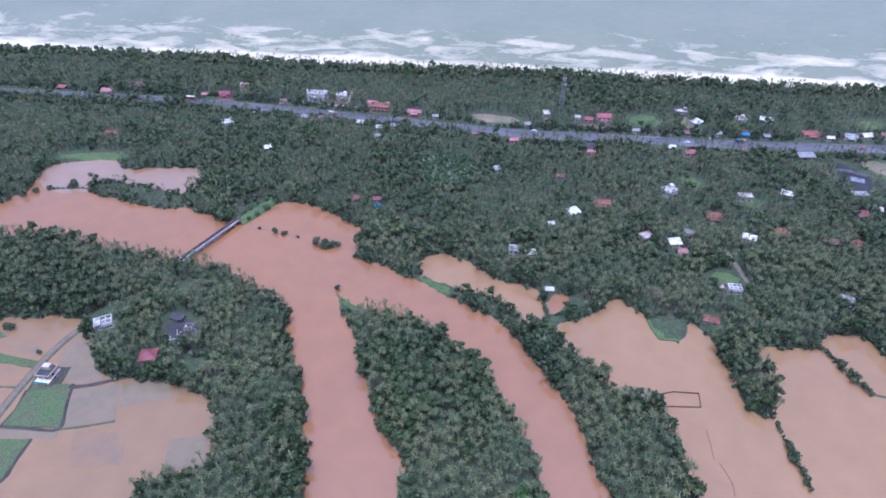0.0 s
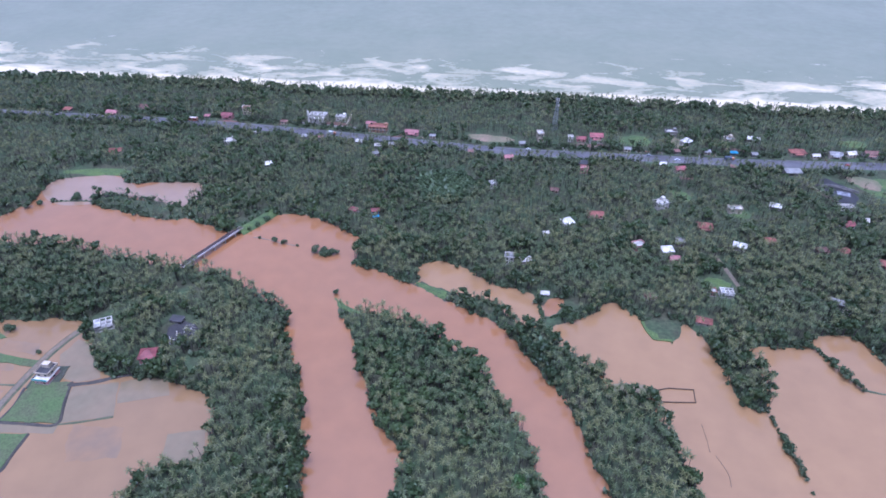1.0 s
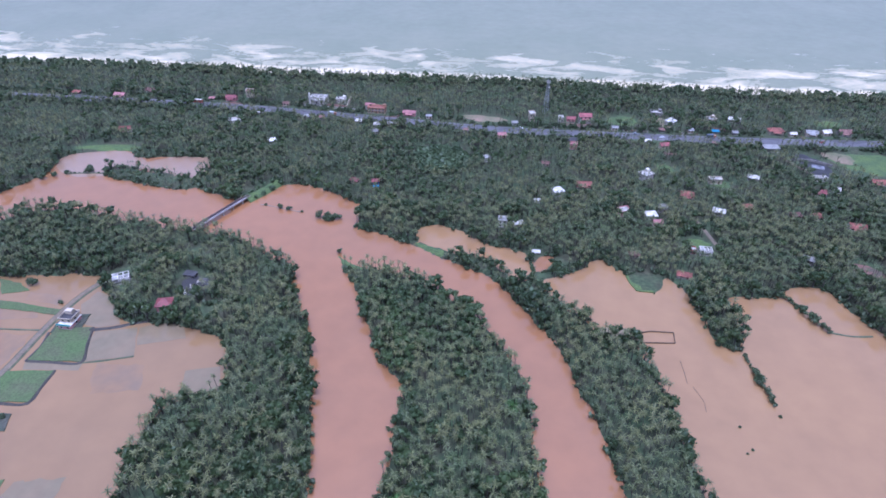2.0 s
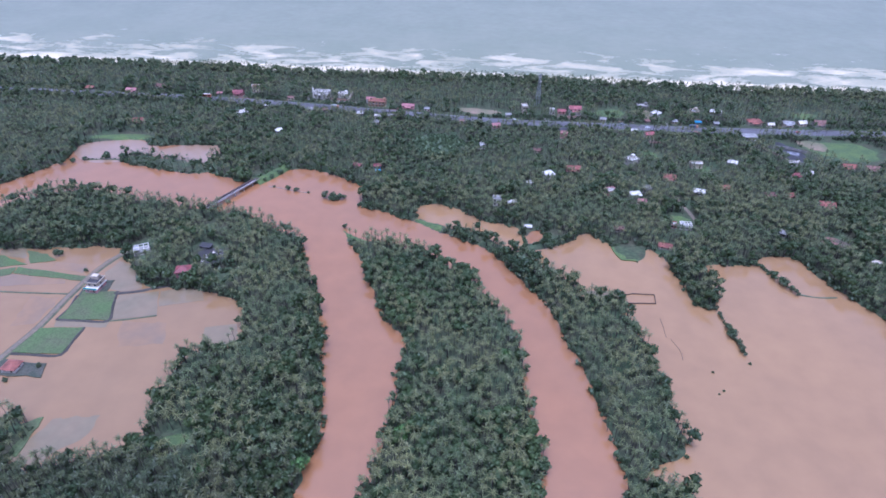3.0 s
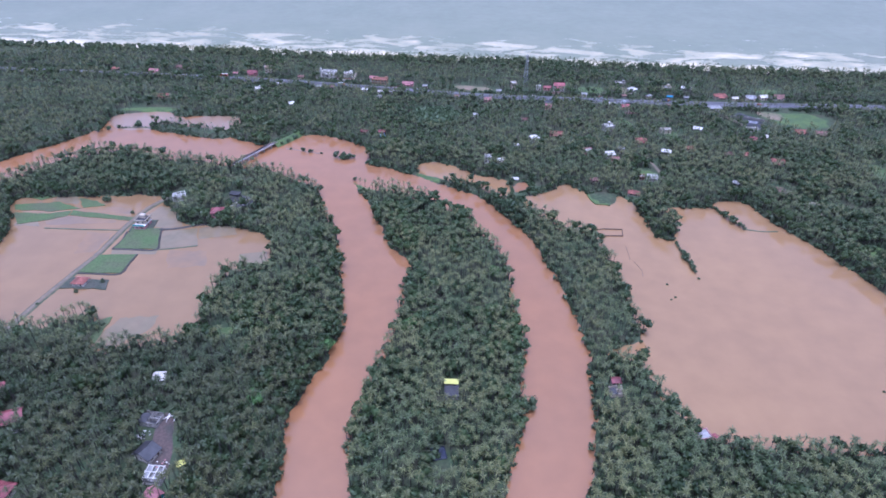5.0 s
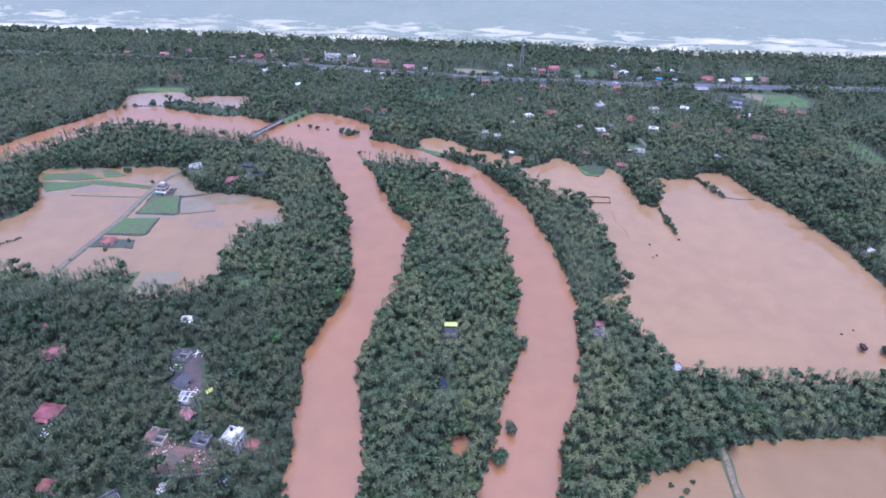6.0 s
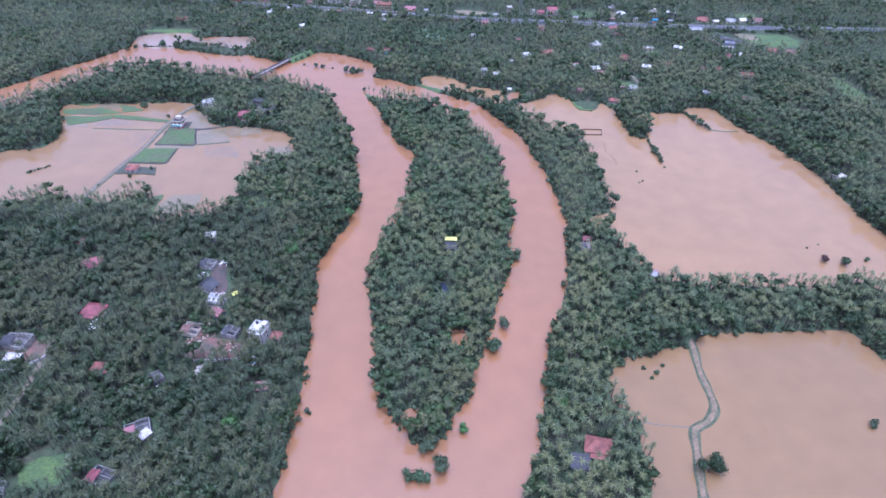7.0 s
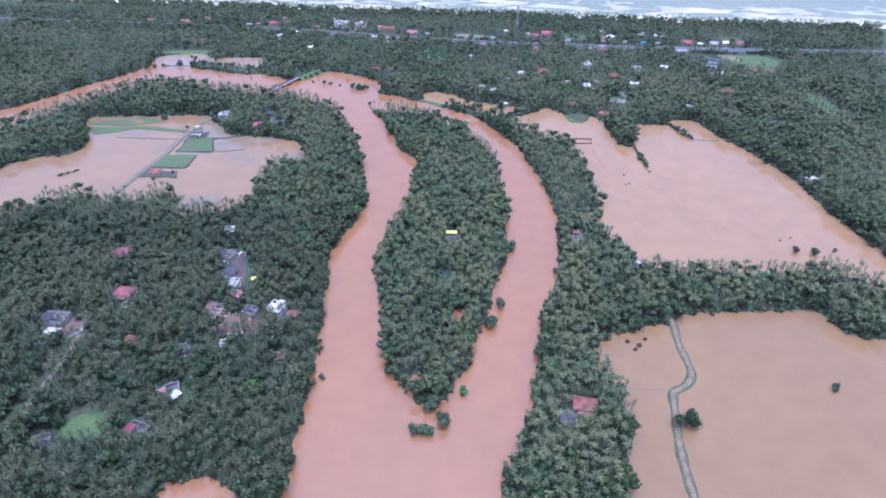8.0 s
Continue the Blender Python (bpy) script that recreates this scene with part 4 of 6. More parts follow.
def ribbed(name, c, rough, wear, period):
    """A sheet or tile roof: worn paint over fine parallel ribs."""
    m = paint(name, c, rough, wear, 0.3)
    n, l = m.node_tree.nodes, m.node_tree.links
    co, wave, bp = n.new("ShaderNodeTexCoord"), n.new("ShaderNodeTexWave"), n.new("ShaderNodeBump")
    wave.inputs["Scale"].default_value = period
    bp.inputs["Strength"].default_value, bp.inputs["Distance"].default_value = 0.5, 0.05
    l.new(co.outputs["Object"], wave.inputs["Vector"]), l.new(wave.outputs["Fac"], bp.inputs["Height"])
    l.new(bp.outputs["Normal"], n["Principled BSDF"].inputs["Normal"])
    return m


ROOFS = {
    "scarlet": ribbed("scarlet_roof", (0.3, 0.085, 0.08), 0.6, 0.6, 1.2), "rose": ribbed("rose_roof", (0.38, 0.16, 0.15), 0.65, 0.7, 1.2),
    "crimson": ribbed("crimson_roof", (0.24, 0.06, 0.06), 0.55, 0.6, 1.2), "rust": ribbed("clay_tile_roof", (0.3, 0.11, 0.075), 0.8, 0.5, 1.6),
    "brown": ribbed("old_tile_roof", (0.24, 0.13, 0.1), 0.85, 0.55, 1.6), "dark": ribbed("dark_sheet_roof", (0.06, 0.056, 0.056), 0.55, 0.6, 1.2),
    "whitesheet": ribbed("white_sheet_roof", (0.7, 0.65, 0.56), 0.5, 0.62, 1.2), "greysheet": ribbed("grey_sheet_roof", (0.3, 0.285, 0.26), 0.5, 0.65, 1.2),
    "white": paint("white_roof_slab", (0.52, 0.48, 0.41), 0.7, 0.4), "grey": paint("grey_roof_slab", (0.34, 0.325, 0.3), 0.8, 0.5), "cream": paint("cream_roof", (0.62, 0.56, 0.46), 0.75, 0.6),
    "blue": ribbed("blue_sheet_roof", (0.04, 0.22, 0.34), 0.5, 0.7, 1.2), "yellow": ribbed("yellow_sheet_roof", (0.6, 0.57, 0.12), 0.5, 0.85, 1.2),
}
WALLS = {"limed": paint("old_limewash", (0.46, 0.42, 0.36), 0.8, 0.4, 0.8), "white": paint("white_wall", (0.72, 0.67, 0.58), 0.7, 0.6), "cream": paint("cream_wall", (0.62, 0.52, 0.38), 0.75, 0.6), "pink": paint("pink_wall", (0.6, 0.3, 0.27), 0.75, 0.7),
         "grey": paint("grey_wall", (0.3, 0.28, 0.25), 0.85, 0.6), "orange": paint("orange_wall", (0.45, 0.25, 0.15), 0.75, 0.7), "blue": paint("blue_wall", (0.1, 0.24, 0.45), 0.7, 0.7),
         "teal": paint("teal_wall", (0.05, 0.32, 0.3), 0.7, 0.7), "rust": paint("brick_wall", (0.36, 0.15, 0.1), 0.85, 0.7)}
# near-black floor colour, which makes the roofless houses dark inside
RUIN_FLOOR = material("near_black_ruin_floor", (0.05, 0.046, 0.045), 0.6, 0.3, 0.3, 1.4)
GLASS = material("dark_window", (0.02, 0.025, 0.03), 0.12, 0.05)
FRAME = paint("window_frame_paint", (0.5, 0.45, 0.38))
WOOD = material("dark_door_wood", (0.1, 0.055, 0.03), 0.6, 0.2)
TANK = paint("black_tank_plastic", (0.02, 0.02, 0.022), 0.4)
METAL = material("galvanised_steel", (0.45, 0.46, 0.47), 0.45, 0.1, 0.5, 3.0, metal=0.7)
RUBBER = material("tyre_rubber", (0.02, 0.02, 0.02), 0.9)
WORDS = {"scarlet": "bright red sheet", "rose": "faded pink-red", "crimson": "dark red sheet", "rust": "weathered clay tile", "brown": "old brown tile", "dark": "dark sheet", "whitesheet": "bright white sheet",
         "greysheet": "grey metal sheet", "white": "stained white flat", "grey": "mouldy grey flat", "cream": "pale cream", "blue": "blue sheet", "yellow": "bright yellow sheet"}


def slopes(w, d, z, rise, eave, hip, thick=0.18):
    """A pitched roof as one closed shell, its ridge along x; hip: metres by which the ridge is shorter at each end."""
    bm = bmesh.new()
    x, y = w / 2 + eave, d / 2 + eave
    r = max(0.3, x - hip) if hip else x
    low = z - eave * rise / (d / 2)
    pts = [(-x, -y, low), (x, -y, low), (x, y, low), (-x, y, low), (-r, 0, z + rise), (r, 0, z + rise)]
    v = [bm.verts.new(p) for p in pts]
    u = [bm.verts.new((p[0], p[1], p[2] - thick)) for p in pts]
    faces = [(0, 1, 5, 4), (2, 3, 4, 5), (1, 2, 5), (3, 0, 4)]
    if not hip:
        faces = faces[:2]
    for f in faces:
        bm.faces.new([v[i] for i in f])
        bm.faces.new([u[i] for i in reversed(f)])
    rim = ((0, 1), (1, 2), (2, 3), (3, 0)) if hip else ((0, 1), (2, 3), (1, 5), (5, 2), (3, 4), (4, 0))
    for a, b in rim:
        bm.faces.new([v[a], u[a], u[b], v[b]])
    return bm


def window_on(house, x, y, z, w, h, axis, frame_mat=None):
    """A window with frame, pane and sill, set on a wall that faces along x or y."""
    s = 0.07
    side = 1 if (y if axis == "y" else x) > 0 else -1
    def b(a0, a1, z0, z1, o0, o1):
        o0, o1 = sorted((side * o0, side * o1))
        return box(x + a0, y + o0, z + z0, x + a1, y + o1, z + z1) if axis == "y" else box(x + o0, y + a0, z + z0, x + o1, y + a1, z + z1)
    pane = part("window", b(-w / 2, w / 2, -h / 2, h / 2, 0.0, 0.04), GLASS, house)
    fr = b(-w / 2 - s, w / 2 + s, h / 2, h / 2 + s, 0, 0.1)
    for q in ((-w / 2 - s, -w / 2, -h / 2, h / 2), (w / 2, w / 2 + s, -h / 2, h / 2), (-0.03, 0.03, -h / 2, h / 2)):
        t = b(*q, 0, 0.1)
        me = bpy.data.meshes.new("t")
        t.to_mesh(me)
        fr.from_mesh(me)
        t.free()
        bpy.data.meshes.remove(me)
    part("frame", fr, frame_mat or FRAME, pane)
    part("sill", b(-w / 2 - 0.15, w / 2 + 0.15, -h / 2 - 0.12, -h / 2 - 0.02, 0, 0.22), CONCRETE, pane)


def building(style, x, y, w, d, h, turn, roof, wall, where, view):
    z = float(land_z(to_shore(np.array([x]), np.array([y])), np.array([x]), np.array([y]))[0])
    z = max(z, 0.35)
    wall_words = {"rust": "brick", "orange": "ochre", "limed": "pale"}.get(wall, wall)
    if style == "shed":
        name, label = "shed", f"{WORDS[roof]} roofed open shed {where}"
    elif style == "frame":
        name, label = "building_shell", f"unfinished white concrete building shell {where}"
    elif style == "ruin":
        name, label = "roofless_house", f"{wall_words}-walled roofless house with bare rafters {where}"
    elif style == "striped":
        name, label = "house", "two-storey house with cream, teal and pink bands in flooded fields"
    else:
        name, label = "house", f"{wall_words}-walled house with {WORDS[roof]} roof {where}"
    ob = thing(name, pose(x, y, z, 0, 0, turn), label, {"shed": "shed", "building_shell": "building", "roofless_house": "house"}.get(name, "house"), "")
    if where in (VI, GR):
        w, d, h = w * 0.8, d * 0.8, h * 0.85
    elif where == HW:
        w, d = w * 0.8, d * 0.8
    elif where in (FI, LK):
        w, d, h = w * 0.76, d * 0.76, h * 0.8
    W, R = WALLS[wall], ROOFS[roof]
    floors = 2 if style == "striped" else max(1, round(h / 3.3))
    fh = h / floors
    if style == "shed":
        part("floor", box(-w / 2, -d / 2, -0.8, w / 2, d / 2, 0.1), CONCRETE, ob)
        bm = bmesh.new()
        lo, hi = h * 0.82, h
        pts = [(-w / 2 - 0.4, -d / 2 - 0.4, lo), (w / 2 + 0.4, -d / 2 - 0.4, lo), (w / 2 + 0.4, d / 2 + 0.4, hi), (-w / 2 - 0.4, d / 2 + 0.4, hi)]
        v = [bm.verts.new(p) for p in pts] + [bm.verts.new((p[0], p[1], p[2] - 0.1)) for p in pts]
        for f in ((0, 1, 2, 3), (7, 6, 5, 4), (0, 4, 5, 1), (1, 5, 6, 2), (2, 6, 7, 3), (3, 7, 4, 0)):
            bm.faces.new([v[i] for i in f])
        part("roof", bm, R, ob)
        for sx in (-1, 0, 1):
            for sy in (-1, 1):
                part("post", box(sx * w / 2 - 0.08, sy * d / 2 - 0.08, 0.1, sx * w / 2 + 0.08, sy * d / 2 + 0.08, lo - 0.1 if sy < 0 else hi - 0.16), METAL, ob)
        part("back_wall", box(-w / 2 + 0.1, d / 2 - 0.35, 0.1, w / 2 - 0.1, d / 2 - 0.12, hi - 0.35), W, ob)
        part("side_wall", box(-w / 2 + 0.1, -d / 2 + 0.2, 0.1, -w / 2 + 0.3, d / 2 - 0.36, lo - 0.15), W, ob)
        return ob
    if style == "ruin":
        g = np.random.default_rng(int(abs(x) * 7 + abs(y)))
        part("floor", box(-w / 2 - 0.3, -d / 2 - 0.3, -0.8, w / 2 + 0.3, d / 2 + 0.3, 0.2), RUIN_FLOOR, ob, "near-black house floor")
        for q in ((-w / 2, -d / 2, w / 2, -d / 2 + 0.22), (-w / 2, d / 2 - 0.22, w / 2, d / 2), (-w / 2, -d / 2 + 0.3, -w / 2 + 0.3, d / 2 - 0.3), (w / 2 - 0.3, -d / 2 + 0.3, w / 2, d / 2 - 0.3),
                  (-w * 0.12, -d / 2 + 0.3, -w * 0.12 + 0.25, d / 2 - 0.3), (-w * 0.12 + 0.25, 0.1, w / 2 - 0.3, 0.35)):
            part("wall", box(q[0], q[1], 0.2, q[2], q[3], h * g.uniform(0.7, 1.0)), W, ob)
        bm = bmesh.new()
        pts = [(-w / 2 - 0.3, -d / 2 - 0.3, h * 0.9), (-w * 0.05, -d / 2 - 0.3, h * 0.94), (-w * 0.1, d * 0.22, h * 1.14), (-w / 2 - 0.3, d * 0.16, h * 1.1)]
        v = [bm.verts.new(p) for p in pts] + [bm.verts.new((p[0], p[1], p[2] - 0.1)) for p in pts]
        for f in ((0, 1, 2, 3), (7, 6, 5, 4), (0, 4, 5, 1), (1, 5, 6, 2), (2, 6, 7, 3), (3, 7, 4, 0)):
            bm.faces.new([v[i] for i in f])
        part("roof_sheet", bm, R, ob, f"{WORDS[roof]} roof over one corner")
        for k in range(4):
            yy = -d / 2 + 0.4 + k * (d - 0.8) / 3
            part("rafter", tube((-w * 0.1, yy, h * 0.98), (w / 2, yy + g.uniform(-0.6, 0.6), h * 0.98 - g.uniform(0, 0.5)), 0.09, sides=4), WALLS["grey"], ob)
        return ob
    part("plinth", box(-w / 2 - 0.25, -d / 2 - 0.25, -1.2, w / 2 + 0.25, d / 2 + 0.25, 0.35), CONCRETE, ob)
    if style == "frame":
        part("wall", box(-w / 2 + 0.6, -d / 2 + 0.6, 0.35, w / 2 - 0.6, d / 2 - 0.6, h * 0.5), WALLS["grey"], ob)
        # slab coloured grey to make the shell's inside darker than its beams
        part("floor_slab", box(-w / 2, -d / 2, h * 0.5, w / 2, d / 2, h * 0.5 + 0.2), WALLS["grey"], ob, "mottled grey floor slab darker than its beams")
        for i in range(4):
            for j in range(3):
                cx, cy = -w / 2 + 0.3 + i * (w - 0.6) / 3, -d / 2 + 0.3 + j * (d - 0.6) / 2
                part("column", box(cx - 0.2, cy - 0.2, h * 0.5 + 0.2, cx + 0.2, cy + 0.2, h - 0.35), W, ob)
        for i in range(4):
            cx = -w / 2 + 0.3 + i * (w - 0.6) / 3
            part("roof_beam", box(cx - 0.17, -d / 2, h - 0.35, cx + 0.17, d / 2, h + 0.05), W, ob)
        for j in range(3):
            cy = -d / 2 + 0.3 + j * (d - 0.6) / 2
            part("roof_beam", box(-w / 2, cy - 0.17, h - 0.3, w / 2, cy + 0.17, h + 0.1), W, ob)
        part("roof_slab", box(-w / 2 + 0.3, -d / 2 + 0.3, h - 0.3, -w / 2 + 0.3 + (w - 0.6) / 3, d / 2 - 0.3, h), ROOFS["grey"], ob)
        return ob
    if style == "striped":
        lower, upper = box(-w / 2, -d / 2, 0.35, w / 2, d / 2, fh), box(-w / 2 + 0.3, -d / 2 + 2.2, fh + 0.25, w / 2 - 0.3, d / 2, h)
        part("ground_storey", lower, WALLS["pink"], ob, "dusty pink lower storey")
        part("balcony_slab", box(-w / 2 - 0.5, -d / 2 - 0.6, fh, w / 2 + 0.5, d / 2 + 0.3, fh + 0.25), WALLS["white"], ob)
        part("balcony_wall", box(-w / 2 - 0.5, -d / 2 - 0.6, fh + 0.25, w / 2 + 0.5, -d / 2 - 0.4, fh + 1.2), WALLS["teal"], ob, "teal balcony wall")
        part("upper_storey", upper, W, ob)
        part("stair_head", box(-w / 2 + 1, d / 2 - 3, h + 0.2, w / 2 - 2, d / 2 - 0.3, h + 2.3), WALLS["cream"], ob)
    else:
        part("wall", box(-w / 2, -d / 2, 0.35, w / 2, d / 2, h), W, ob)
    for k in range(floors):
        zc = 0.35 + fh * k + fh * 0.5
        yf = -d / 2 if not (style == "striped" and k) else -d / 2 + 2.2
        n = max(2, int(w / 3.2))
        for i in range(n):
            xc = -w / 2 + (i + 0.5) * w / n
            if k == 0 and i == n // 2:
                part("door", box(xc - 0.5, yf - 0.06, 0.35, xc + 0.5, yf + 0.02, 2.45), WOOD, ob, "dark wooden door")
            else:
                window_on(ob, xc, yf, zc, 1.2, 1.2, "y")
        for sx in (-1, 1):
            window_on(ob, sx * w / 2, 0.3, zc, 1.2, 1.2, "x")
    if style in ("flat", "striped"):
        part("roof", box(-w / 2 - 0.35, -d / 2 - 0.35 + (2.2 if style == "striped" else 0), h, w / 2 + 0.35, d / 2 + 0.35, h + 0.22), R, ob)
        y0 = -d / 2 - 0.35 + (2.2 if style == "striped" else 0)
        for q in ((-w / 2 - 0.35, y0, w / 2 + 0.35, y0 + 0.2), (-w / 2 - 0.35, d / 2 + 0.15, w / 2 + 0.35, d / 2 + 0.35), (-w / 2 - 0.35, y0 + 0.2, -w / 2 - 0.15, d / 2 + 0.15), (w / 2 + 0.15, y0 + 0.2, w / 2 + 0.35, d / 2 + 0.15)):
            part("parapet", box(q[0], q[1], h + 0.22, q[2], q[3], h + 0.95), W, ob)
        if style == "flat" and w * d > 45:
            part("stair_head", box(w / 2 - 2.8, d / 2 - 2.8, h + 0.22, w / 2 - 0.4, d / 2 - 0.1, h + 2.4), W, ob)
            part("water_tank", tube((-w / 2 + 1.3, d / 2 - 1.2, h + 0.22), (-w / 2 + 1.3, d / 2 - 1.2, h + 1.4), 0.6, 0.55, sides=12), TANK, ob, "black plastic water tank")
            part("sunshade", box(-w / 2 + 0.6, -d / 2 - 0.75, h * 0.62, w / 2 - 0.6, -d / 2 - 0.0, h * 0.62 + 0.12), CONCRETE, ob)
    else:
        rise = d * (0.26 if style == "gable" else 0.3)
        part("roof", slopes(w, d, h + 0.05, rise, 0.6, d * 0.5 if style == "hip" else 0), R, ob)
        rx = w / 2 + 0.6 - (d * 0.5 if style == "hip" else 0)
        part("ridge", tube((-max(rx, 0.3), 0, h + rise + 0.08), (max(rx, 0.3), 0, h + rise + 0.08), 0.13, sides=6), R, ob)
        if style == "gable":
            for sx in (-1, 1):
                bm = bmesh.new()
                vs = [bm.verts.new((sx * (w / 2 - t), yy, zz)) for t in (0, 0.2) for yy, zz in ((-d / 2, h), (d / 2, h), (0, h + rise - 0.14))]
                for f in ((0, 1, 2), (5, 4, 3), (0, 3, 4, 1), (1, 4, 5, 2), (2, 5, 3, 0)):
                    bm.faces.new([vs[i] for i in f])
                part("gable", bm, W, ob)
        if w > 8:
            bm = bmesh.new()
            pts = [(-w * 0.3, -d / 2 - 2.2, h * 0.68), (w * 0.3, -d / 2 - 2.2, h * 0.68), (w * 0.3, -d / 2 - 0.62, h * 0.84), (-w * 0.3, -d / 2 - 0.62, h * 0.84)]
            v = [bm.verts.new(p) for p in pts] + [bm.verts.new((p[0], p[1], p[2] - 0.12)) for p in pts]
            for f in ((0, 1, 2, 3), (7, 6, 5, 4), (0, 4, 5, 1), (1, 5, 6, 2), (2, 6, 7, 3), (3, 7, 4, 0)):
                bm.faces.new([v[i] for i in f])
            part("porch_roof", bm, R, ob)
            for sx in (-1, 1):
                part("porch_post", box(sx * (w * 0.3 - 0.2) - 0.1, -d / 2 - 2.1, -0.8, sx * (w * 0.3 - 0.2) + 0.1, -d / 2 - 1.9, h * 0.67), CONCRETE, ob)
    return ob


for p in PLOTS:
    building(*p)


def ground_at(x, y):
    x, y = np.array([float(x)]), np.array([float(y)])
    return float(land_z(to_shore(x, y), x, y)[0])


# ---------------------------------------------------------------- mosque, mast, walls
def mosque(x, y, turn):
    ob = thing("mosque", pose(x, y, 1.1, 0, 0, turn), "white mosque with short minarets beside the highway", "mosque")
    W = WALLS["white"]
    part("prayer_hall", box(-7, -5, -1, 8, 5, 6.5, bevel=0.1), W, ob)
    part("front_wing", box(-3, -8, -1, 3, -5.003, 5.6, bevel=0.1), W, ob)
    for i in range(6):
        part("parapet", box(-6.8 + i * 2.5, -5.02, 6.8, -4.6 + i * 2.5, -4.75, 7.6), W, ob)
    part("roof_slab", box(-7.4, -4.9, 6.5, 8.4, 5.4, 6.8), ROOFS["white"], ob)
    for cx, cy, top in ((-6.5, -6.2, 10.8), (-2.2, -9.0, 9.8), (7.0, -5.8, 8.2)):
        m = part("minaret", tube((cx, cy, -1), (cx, cy, top), 0.95, 0.75, sides=8), W, ob)
        part("balcony", tube((cx, cy, top * 0.72), (cx, cy, top * 0.72 + 0.5), 1.35, 1.35, sides=8), W, m)
        part("cap", tube((cx, cy, top), (cx, cy, top + 1.8), 0.95, 0.05, sides=8), W, m)
    for i in range(5):
        window_on(ob, -5.8 + i * 3.0 if i < 1 else -5.8 + i * 3.1, -5 if i in (0, 4) else -8, 3.5, 1.1, 2.2, "y") if i in (0, 2, 4) else None
    for i in range(3):
        window_on(ob, 8, -3 + i * 3, 3.5, 1.1, 2.2, "x")
    return ob


mosque(-117, 496, -8)


def lattice_mast(x, y, height=31.0):
    ob = thing("radio_mast", pose(x, y, 1.0, 0, 0, 12), "tall grey steel lattice radio mast behind the highway", "radio mast")
    levels = 9
    def corner(k, s):
        r = 2.3 * (1 - s) + 0.55 * s
        a = math.pi / 4 + k * math.pi / 2
        return Vector((r * math.cos(a) * 1.3, r * math.sin(a) * 1.3, height * s))
    for k in range(4):
        part("leg", tube(corner(k, -0.02), corner(k, 1), 0.16, 0.1, sides=5), METAL, ob)
    for i in range(levels):
        s0, s1 = i / levels, (i + 1) / levels
        for k in range(4):
            part("brace", add_tube(tube(corner(k, s0), corner((k + 1) % 4, s1), 0.07, sides=4), corner((k + 1) % 4, s0), corner(k, s1), 0.07, sides=4), METAL, ob)
            part("ring_bar", tube(corner(k, s1), corner((k + 1) % 4, s1), 0.07, sides=4), METAL, ob)
    for k in range(6):
        a = k * math.pi / 3
        p = Vector((1.5 * math.cos(a), 1.5 * math.sin(a), height - 2.6))
        ant = part("antenna", tube(p, p + Vector((0, 0, 2.4)), 0.22, sides=6), WALLS["white"], ob, "white panel antenna")
        part("antenna_arm", tube((0.5 * math.cos(a), 0.5 * math.sin(a), height - 1.4), p + Vector((0, 0, 1.2)), 0.06, sides=4), METAL, ant)
    part("dish", tube((0.6, -1.2, height - 6), (0.6, -1.7, height - 6), 0.3, 0.9, sides=12), WALLS["white"], ob, "white microwave dish")
    part("lightning_rod", tube((0, 0, height), (0, 0, height + 3), 0.06, 0.03, sides=4), METAL, ob)
    return ob


lattice_mast(95, 474)


def wall_run(points, h, t, mat, label, step=6.0, pillar=True):
    """A boundary wall: panels between pillars along a line."""
    p = curve_through(points, step)
    ob = thing("boundary_wall", pose(p[0][0], p[0][1], 0), label, "wall")
    o = Vector((p[0][0], p[0][1], 0))
    for a, b in zip(p[:-1], p[1:]):
        za, zb = max(ground_at(*a), 0.0), max(ground_at(*b), 0.0)
        d = Vector((b[0] - a[0], b[1] - a[1], 0))
        m = Matrix.Translation(Vector((a[0], a[1], min(za, zb))) - o) @ d.to_track_quat("X", "Z").to_matrix().to_4x4()
        bm = box(0.15, -t / 2, -0.6, d.length - 0.15, t / 2, h)
        bm.transform(m)
        part("panel", bm, mat, ob)
        if pillar:
            bm = box(-0.15, -0.22, -0.6, 0.15, 0.22, h + 0.3)
            bm.transform(m)
            part("pillar", bm, CONCRETE, ob)
    return ob


wall_run([(-130, 489), (-105, 483), (-77, 477)], 2.0, 0.25, WALLS["white"], "long white boundary wall along the mosque's yard")
wall_run([(272, 378), (277, 362), (281, 350)], 2.0, 0.3, WALLS["cream"], "pale plastered wall of a dark yard")
wall_run([(272, 378), (292, 376), (304, 366)], 2.0, 0.3, WALLS["grey"], "grey mouldy wall round a dark yard")
wall_run([(-118, -52), (-104, -52), (-90, -50)], 1.6, 0.25, WALLS["white"], "white garden wall in the village")
wall_run([(-208, -58), (-196, -56), (-186, -50), (-186, -38)], 1.5, 0.25, WALLS["white"], "low white wall round a village yard")
wall_run([(-89, 482), (-88, 505)], 3.2, 1.6, WALLS["cream"], "pale plastered ramp wall beside the mosque's yard", pillar=False)


